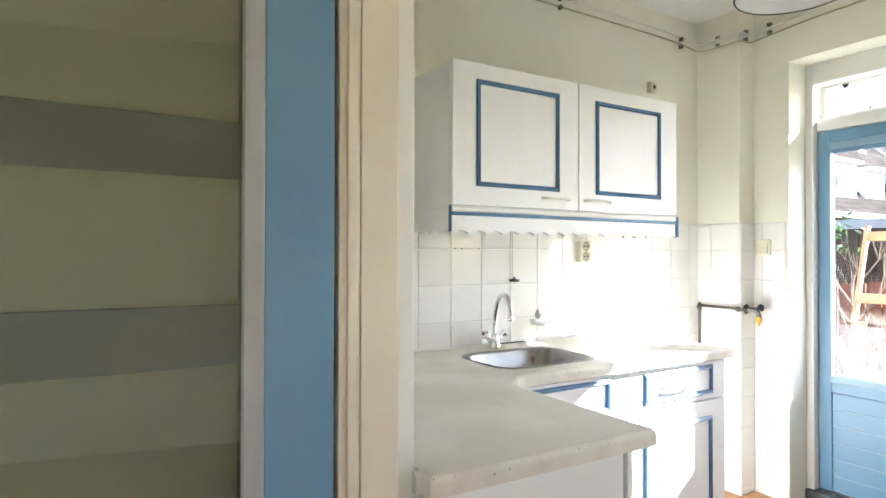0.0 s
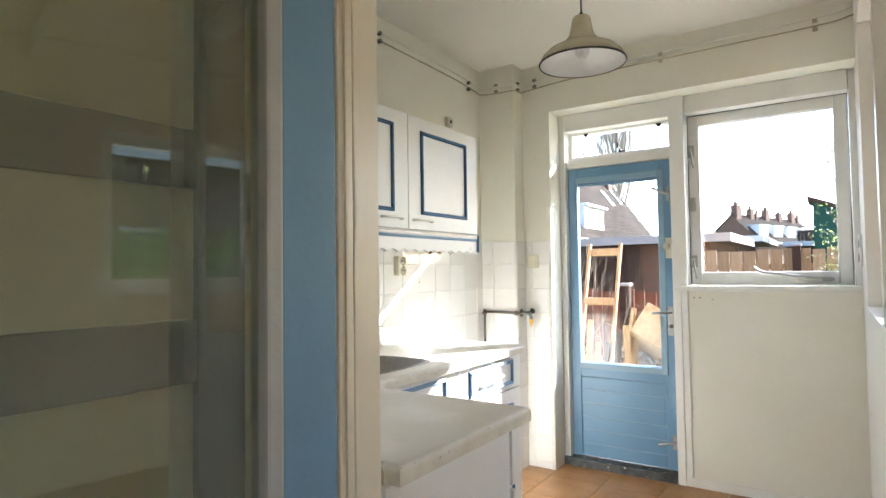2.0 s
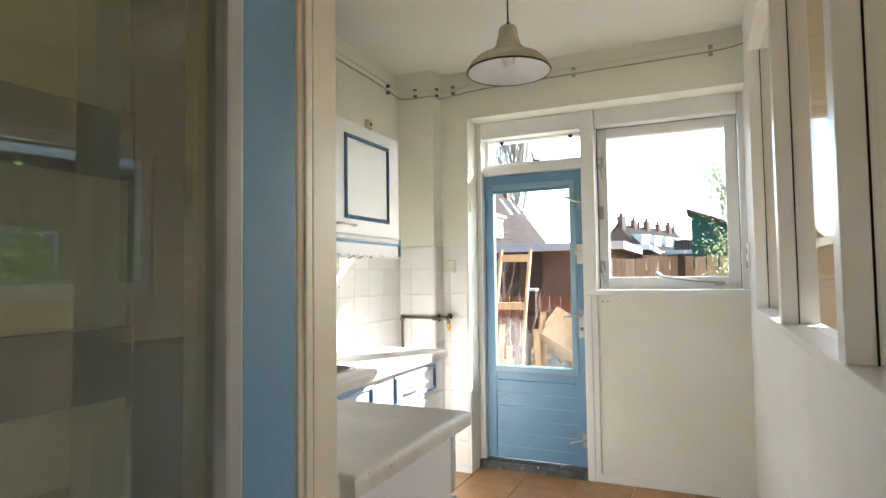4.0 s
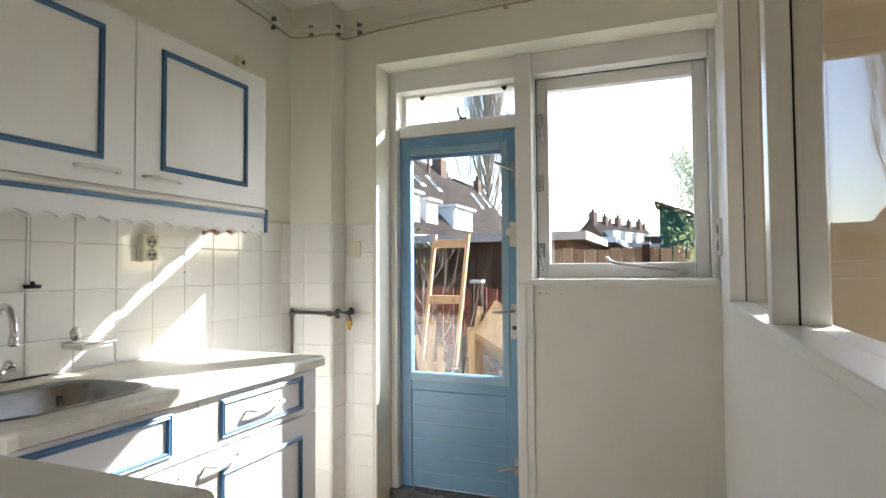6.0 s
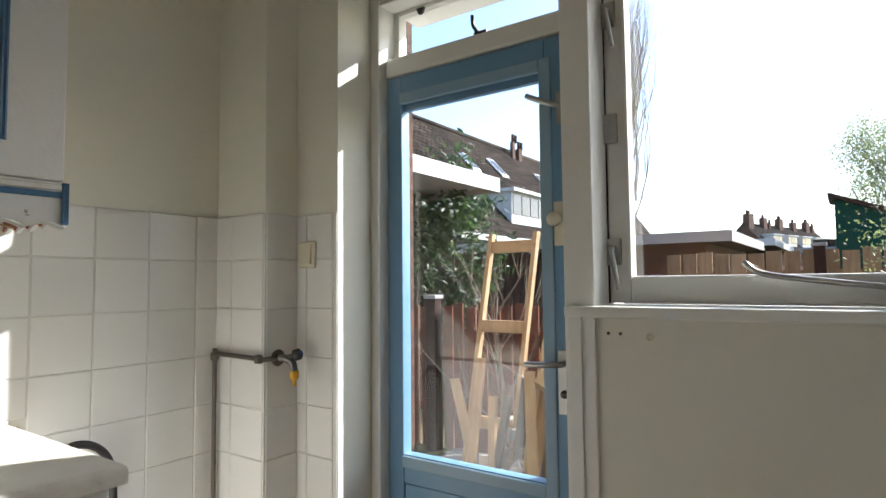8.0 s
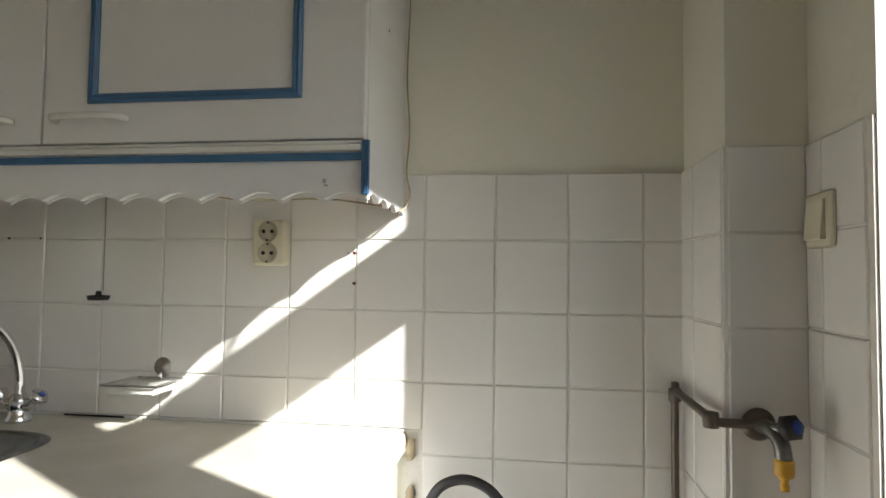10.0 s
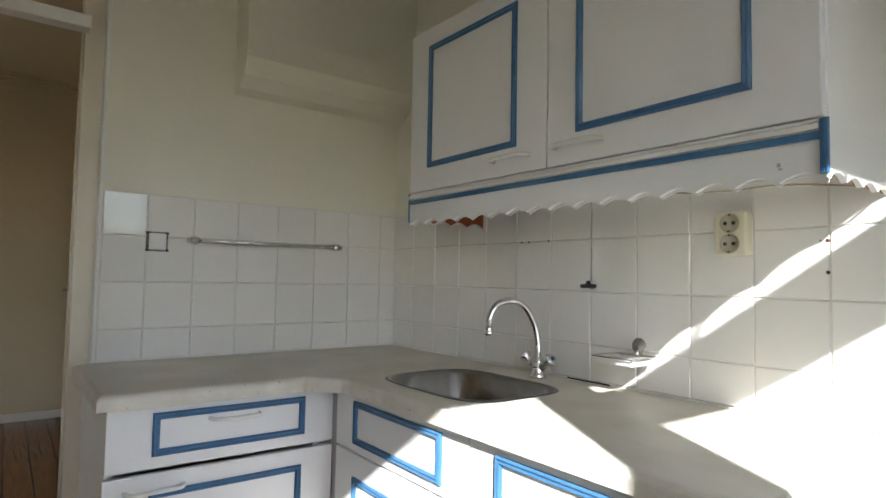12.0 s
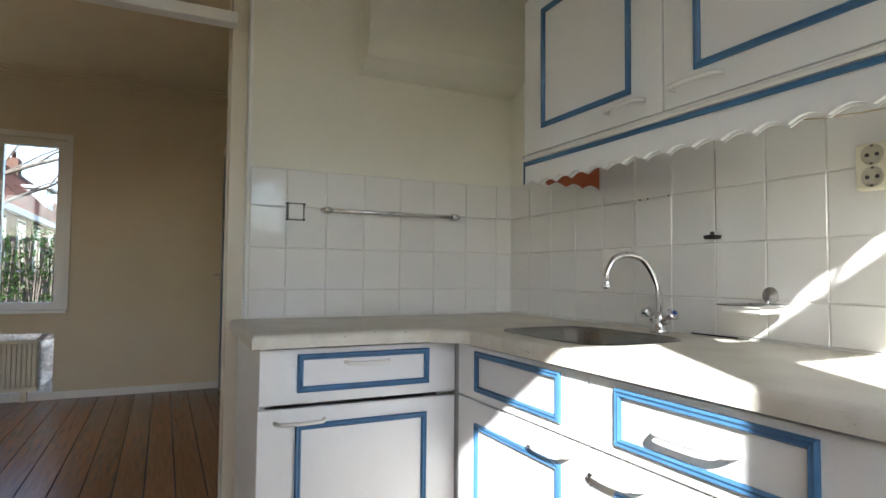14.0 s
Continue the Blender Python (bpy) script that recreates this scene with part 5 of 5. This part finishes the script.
# terrace to the side, its long roof running away from the house
gable_row("terraced_house", (12.0, 9.0, 0), 0, 29, 10.2, 3.1, 8.5, "brown tiled terrace with white dormers and roof lights", ROOF,
          dormers=((9.8, 3.2, 1.3, 0.07), (13.9, 1.5, 1.1, 0.08), (17.6, 3.2, 1.2, 0.07), (3.0, 3.0, 1.3, 0.07)),
          chimneys=((18.2, 0.92, 0.3, 1.0), (18.9, 0.92, 0.4, 0.7), (23.6, 0.85, 0.25, 1.3), (26.4, 0.95, 1.2, 1.0)),
          lights=((10.8, 0.52), (13.7, 0.55), (19.0, 0.55), (21.8, 0.56)), windows=((2.2, 1.0, 2.0, 1.3), (8.0, 1.0, 2.0, 1.3), (14.0, 1.0, 2.0, 1.3), (20.0, 1.0, 2.0, 1.3)))
gable_row("gabled_house", (43, 11.0, 0), 0, 7.5, 6.4, 4.0, 8.3, "brown tiled house with a steep gable roof", ROOF, chimneys=((5.0, 0.95, 0.8, 1.0),), lights=((2.0, 0.5), (5.2, 0.6)), windows=((1.0, 2.0, 2.0, 1.3), (4.5, 2.0, 2.0, 1.3)))
gable_row("terraced_house", (80, 5.6, 0), -18, 21, 6.4, 4.6, 7.8, "far terrace with white dormers and a row of chimneys", ROOF,
          dormers=((1.2, 2.6, 1.3, 0.15), (5.4, 2.6, 1.3, 0.15), (9.6, 2.6, 1.3, 0.15), (13.8, 2.6, 1.3, 0.15), (17.6, 2.4, 1.3, 0.15)),
          chimneys=((0.3, 0.95, 1.3, 1.5), (4.4, 0.95, 1.0, 1.2), (5.9, 0.9, 0.5, 0.8), (8.8, 0.95, 1.1, 1.3), (13.1, 0.95, 1.0, 1.1), (17.2, 0.95, 1.1, 1.3), (19.6, 0.95, 0.6, 0.9)))
gable_row("terraced_house", (60, 0.5, 0), -88, 24, 9, 2.9, 4.4, "far low terrace beyond the gardens", ROOF, chimneys=((3.0, 0.95, 0.7, 0.6), (11.0, 0.95, 0.7, 0.6)))
# neighbour's canopy
cn = thing("neighbour_canopy", (4.6, 2.2, 2.05), "white edged flat canopy of the neighbouring house", "canopy")
part("deck", boxes((OUT + 0.1, 6.1, 1.06, 3.4, 2.09, 2.14)), RENDER_WHITE, cn)
part("fascia", boxes((OUT + 0.1, 6.12, 1.03, 1.06, 2.04, 2.18), (6.1, 6.13, 1.06, 3.4, 2.04, 2.18)), RENDER_WHITE, cn)
part("wall", boxes((OUT + 0.1, 3.3, 3.38, 3.48, -0.12, 2.09), (6.0, 6.1, 3.38, 3.48, -0.12, 2.09)), BRICK, cn)
settle(cn)
# street side
gable_row("terraced_house", (-19, -6.2, 0), 180, 32, 7.2, 3.4, 6.9, "red tiled terrace across the street", ROOF_RED, dormers=((16, 2.2, 1.0, 0.3),), chimneys=((2.5, 0.95, 1.1, 1.0), (8.5, 0.95, 1.0, 1.0), (14.5, 0.95, 1.0, 1.0), (20.5, 0.95, 1.0, 1.0)),
          windows=((1.2, 1.0, 1.3, 1.9), (4.2, 1.0, 1.3, 1.9), (7.2, 1.0, 1.3, 1.9), (10.2, 1.0, 1.3, 1.9), (13.2, 1.0, 1.3, 1.9), (16.2, 1.0, 1.3, 1.9)))
# front garden


def branches(bm, base, direction, length, radius, depth, r, spread=0.6, up=0.25, tips=None, n=5, kids=(3, 5)):
    """A limb with its side branches, all in one mesh."""
    pts, d, p = [Vector(base)], Vector(direction).normalized(), Vector(base)
    for i in range(4):
        d = (d + Vector((r.uniform(-1, 1), r.uniform(-1, 1), r.uniform(-1, 1))) * 0.16 + Vector((0, 0, up * 0.3))).normalized()
        p = p + d * length / 4
        pts.append(p)
    tube(pts, radius, n, bm, taper=radius * 0.4, ends=False)
    if tips is not None and depth <= 1:
        tips.extend(pts[1:])
    if depth > 0:
        for k in range(r.randint(*kids)):
            a = pts[r.randint(1, 4)]
            nd = (d + Vector((r.uniform(-1, 1), r.uniform(-1, 1), r.uniform(-0.3, 1))) * spread).normalized()
            branches(bm, a, nd, length * r.uniform(0.5, 0.72), radius * 0.42, depth - 1, r, spread, up, tips, max(3, n - 1), kids)


def leaf_cloud(points, per, size, spread, r):
    bm = bmesh.new()
    for p in points:
        for _ in range(per):
            c = Vector(p) + Vector((r.gauss(0, spread), r.gauss(0, spread), r.gauss(0, spread)))
            a = Vector((r.uniform(-1, 1), r.uniform(-1, 1), r.uniform(-1, 1))).normalized()
            b = a.orthogonal().normalized()
            s = size * r.uniform(0.6, 1.3)
            q = a.cross(b)
            bm.faces.new([bm.verts.new(v) for v in (c - a * s, c + b * s * 0.45 + q * s * 0.1, c + a * s, c - b * s * 0.45 + q * s * 0.1)])
    return bm


def tree(name, at, label, height, trunk, seed, leaf=None, per=6, leaf_size=0.05, spread=0.12, depth=3, up=0.3, wide=0.6, bark=BARK, limbs=9, low=0.3):
    r = random.Random(seed)
    t = thing(name, at, label, "tree" if height > 2.6 else "shrub")
    bm, tips = bmesh.new(), []
    base = Vector(at)
    spine = [base]
    for i in range(6):
        spine.append(base + Vector((r.uniform(-0.05, 0.05) * height * 0.3, r.uniform(-0.05, 0.05) * height * 0.3, height * 0.8 * (i + 1) / 6)))
    part("trunk", tube(spine, trunk, 8, taper=trunk * 0.25), bark, t)
    for i in range(limbs):
        k = low + (0.8 - low) * i / limbs
        p = base + Vector((0, 0, height * k * 1.0))
        a = i * 2.4 + r.uniform(-0.4, 0.4)
        branches(bm, p, (math.cos(a) * wide, math.sin(a) * wide, 0.75), height * (0.42 - 0.2 * k), trunk * 0.4, depth, r, spread=0.55, up=up, tips=tips)
    part("crown", bm, bark, t)
    if leaf:
        part("leaves", leaf_cloud(tips, per, leaf_size, spread, r), leaf, t)
    return settle(t)


tree("poplar_tree", (53.0, 14.6, -0.12), "tall bare poplar with upright branches", 24, 0.26, 3, depth=3, up=1.2, wide=0.42, limbs=44, low=0.12, bark=TWIG)
tree("birch_tree", (21, -2.75, -0.12), "slender tree with fine hanging twigs and first leaves", 5.1, 0.06, 5, LEAF, 3, 0.034, 0.3, depth=3, up=0.1, wide=0.5, limbs=17)
tree("garden_shrub", (6.6, -2.35, -0.12), "garden shrub with bright spring leaves", 1.85, 0.03, 9, LEAF, 7, 0.016, 0.12, depth=2, up=0.25, wide=0.6, limbs=8, low=0.15)
tree("garden_shrub", (6.3, 2.1, -0.12), "dark green leafy shrub by the shed", 2.3, 0.03, 12, HEDGE, 9, 0.05, 0.12, depth=2, up=0.25, wide=0.7, limbs=10, low=0.15)
tree("bare_shrub", (4.75, 0.3, -0.12), "bare pale twiggy shrub in the garden", 1.5, 0.02, 15, depth=2, up=0.2, wide=0.7, bark=TWIG, limbs=8, low=0.1)
tree("bare_tree", (-12.5, -5.1, -0.25), "bare street tree with spreading branches", 8.5, 0.14, 21, depth=3, up=-0.1, wide=1.0, limbs=16, low=0.22)
r = random.Random(31)
hp = [(-9.2 + r.uniform(-0.35, 0.35), r.uniform(-12, 2), r.uniform(-0.2, 1.6)) for _ in range(3600)]
hd = thing("hedge", (-9.2, -5, -0.25), "clipped green hedge along the street", "hedge")
tagged(part("leaves", leaf_cloud(hp, 6, 0.05, 0.09, r), HEDGE, hd), kind="stuff")
bm = bmesh.new()
for k in range(420):
    y = r.uniform(-12, 2)
    tube([(-9.2 + r.uniform(-0.2, 0.2), y, -0.3), (-9.2 + r.uniform(-0.3, 0.3), y + r.uniform(-0.2, 0.2), 1.5)], 0.014, 4, bm, ends=False)
part("stems", bm, BARK, hd)
settle(hd)

hp = [(r.uniform(-6, 6), -8.5 + r.uniform(-0.4, 0.4), r.uniform(-0.2, 1.7)) for _ in range(2600)]
hd = thing("hedge", (0, -8.5, -0.25), "green hedge beside the house", "hedge")
tagged(part("leaves", leaf_cloud(hp, 6, 0.06, 0.1, r), HEDGE, hd), kind="stuff")
settle(hd)
tree("garden_tree", (0.2, -9.4, -0.25), "leafy spring tree beside the house", 4.6, 0.08, 41, LEAF, 5, 0.06, 0.2, depth=2, up=0.2, wide=0.6, limbs=12)
gable_row("terraced_house", (8.0, -16.0, 0), 180, 26, 9, 4.6, 8.2, "brown tiled terrace beside the garden", ROOF, dormers=((8.5, 3.0, 1.4, 0.1), (14, 3.0, 1.4, 0.1)), chimneys=((6.0, 0.95, 0.8, 1.0), (12.0, 0.95, 0.8, 1.0)), windows=((3, 1.0, 2.0, 1.4), (8, 1.0, 2.0, 1.4), (13, 1.0, 2.0, 1.4)))
structure("ground_side", boxes((FW - 0.3, OUT, -120, -4.5, -0.45, -0.25)), SOIL, "bare garden ground beside the house", "ground")

# ---- patio clutter behind the garden door ----
lf = thing("timber_frame", (3.9, -0.3, -0.12), "raw pine ladder-like frame leaning in the garden", "timber frame")
LEAN = Matrix(((1, 0, 0, 0), (0, 1, -0.05, -0.05 * 0.12), (0, 0, 1, 0), (0, 0, 0, 1)))
for y in (-0.10, -0.355):
    part("rail", turned(prism([(3.555, -0.12), (3.59, -0.12), (3.865, 1.43), (3.83, 1.43)], "y", y - 0.022, y), LEAN), RAW_WOOD, lf)
for k, z in enumerate((0.02, 0.47, 0.93, 1.33)):
    x = 3.56 + (z + 0.12) * 0.181
    part("rung", turned(boxes((x, x + 0.024, -0.355, -0.122, z, z + 0.06), bevel=0.003), LEAN), RAW_WOOD, lf)
settle(lf)
bx = thing("open_crate", (3.75, -0.78, 0.3), "broken open wooden crate lying on rubble", "crate")
mt = Matrix.Translation((3.6, -0.73, 0.62)) @ pose(0, 0, 0, 34, 18, 25)
for d in ((-0.2, 0.2, -0.2, 0.2, -0.012, 0), (-0.2, 0.2, -0.2, -0.188, 0, 0.24), (-0.2, 0.2, 0.188, 0.2, 0, 0.24), (-0.2, -0.188, -0.188, 0.188, 0, 0.24), (-0.2, 0.2, -0.01, 0.01, 0.0, 0.2)):
    part("panel", turned(boxes(d, bevel=0.002), mt), RAW_WOOD, bx)
settle(bx)
r = random.Random(8)
for i in range(12):
    y = -0.28 - i * 0.04 + r.uniform(-0.03, 0.03)
    x = 3.3 + r.uniform(0, 0.2)
    h = r.uniform(0.75, 1.1)
    m = Matrix.Translation((x, y, -0.12)) @ pose(0, 0, 0, r.uniform(-14, 14), r.uniform(8, 22), r.uniform(-40, 40))
    solo("loose_plank", turned(boxes((-0.009, 0.009, -0.022, 0.022, 0, h), bevel=0.002), m), RAW_WOOD if i % 4 else BARK, "loose offcut plank leaning in the rubble heap", "plank", "loose planks")
bm = bmesh.new()
for i in range(700):
    c = Vector((3.75 + r.gauss(0, 0.28), -0.62 + r.gauss(0, 0.33), 0))
    c.z = -0.12 + max(0, 0.86 - 1.2 * math.hypot(c.x - 3.8, c.y + 0.55)) * r.uniform(0.35, 1)
    s = r.uniform(0.02, 0.06)
    b0 = boxes((-s, s, -s * 0.7, s * 0.7, -s * 0.25, s * 0.25))
    turned(b0, Matrix.Translation(c) @ pose(0, 0, 0, r.uniform(0, 360), r.uniform(0, 360), r.uniform(0, 360)))
    tmp = bpy.data.meshes.new("chip")
    b0.to_mesh(tmp)
    b0.free()
    bm.from_mesh(tmp)
    bpy.data.meshes.remove(tmp)
heap = solo("rubble_heap", bm, RUBBLE, "heap of pale rubble and torn packing", "rubble", kind="stuff")
bm = bmesh.new()
r2 = random.Random(77)
for k in range(9):
    branches(bm, (3.9 + r2.uniform(-0.2, 0.2), -0.5 - 0.06 * k, 0.1), (r2.uniform(-0.3, 0.3), r2.uniform(-1, 0.6), 0.9), 0.6, 0.012, 2, r2, spread=0.8)
solo("pruned_branches", bm, TWIG, "tangle of pale pruned branches on the heap", "branches")
bm = bmesh.new()
for i in range(12):
    for j in range(16):
        x, y = OUT + 0.12 + i * 0.302, -4.0 + j * 0.302
        box(bm, x, x + 0.296, y, y + 0.296, -0.13, -0.095 + 0.006 * noise.noise((i * 1.7, j * 1.3, 0)))
solo("paving", bm, PAVING, "grey square paving slabs behind the house", "paving", kind="structure")

# ---- tiles and boards, last ----
part("grout", boxes((KX, 2.362, -0.0046, 0.0, CT + 0.001, TILE_TOP), (1.789, 2.362, -0.0046, 0.0, 0.0, CT + 0.001)), GROUT, wall_sink)
part("grout", boxes((KX, KX + 0.0046, -1.112, -0.0046, CT + 0.001, TILE_TOP)), GROUT, wall_part)
part("grout", boxes((2.3574, 2.362, -0.2466, -0.0046, 0.0, TILE_TOP), (2.362, WB - 0.0046, -0.2466, -0.242, 0.0, TILE_TOP)), GROUT, chase)
part("grout", boxes((WB - 0.0046, WB, NICHE_L + 0.002, -0.242, 0.0, TILE_TOP)), GROUT, wall_east)
us = [KX, PITCH] + [PITCH * k for k in range(2, 13)]
lay_tiles(wall_sink, (0, -0.0015, 0), 0, us, above)
lay_tiles(wall_sink, (0, -0.0015, 0), 0, [PITCH * k for k in (12, 13, 14, 15)] + [2.362], full)
lay_tiles(wall_part, (KX + 0.0015, -1.122, 0), 90, [0.010, 0.140] + [0.140 + 0.15 * k for k in range(1, 7)] + [1.121], above)
lay_tiles(chase, (2.3605, 0, 0), -90, [0, 0.085, 0.242], full)
lay_tiles(chase, (2.362, -0.2435, 0), 0, [0, 0.122], full)
lay_tiles(wall_east, (WB - 0.0015, -0.242, 0), -90, [0, 0.052, 0.168], full)
for i in range(9):
    for j in range(8):
        x0, y0 = -0.10 + i * 0.312, -1.99 + j * 0.312
        w, h = min(0.309, 2.70 - x0), min(0.309, -0.003 - y0)
        if w > 0.02 and h > 0.02:
            ob = new("floor_tile", tile_mesh(w, h, CORK))
            ob.parent = kitchen_floor
            ob.matrix_basis = pose(x0, y0, -0.006, -90)
board_mesh = {}
yy, k = -0.915, 0
r = random.Random(3)
while yy > -4.25:
    for xa, xb in ((FW, -0.10),) if yy > -2.11 else ((FW, -0.10), (-0.10, 2.6)):
        key = round(xb - xa, 3)
        if key not in board_mesh:
            board_mesh[key] = mesh_of("floor_board", boxes((0, key - 0.003, -0.128, 0, -0.02, 0), bevel=0.002, segments=1), PLANK)
        ob = new("floor_board", board_mesh[key])
        ob.parent = living_floor
        ob.location = (xa, yy, r.uniform(-0.0008, 0.0008))
    yy, k = yy - 0.132, k + 1
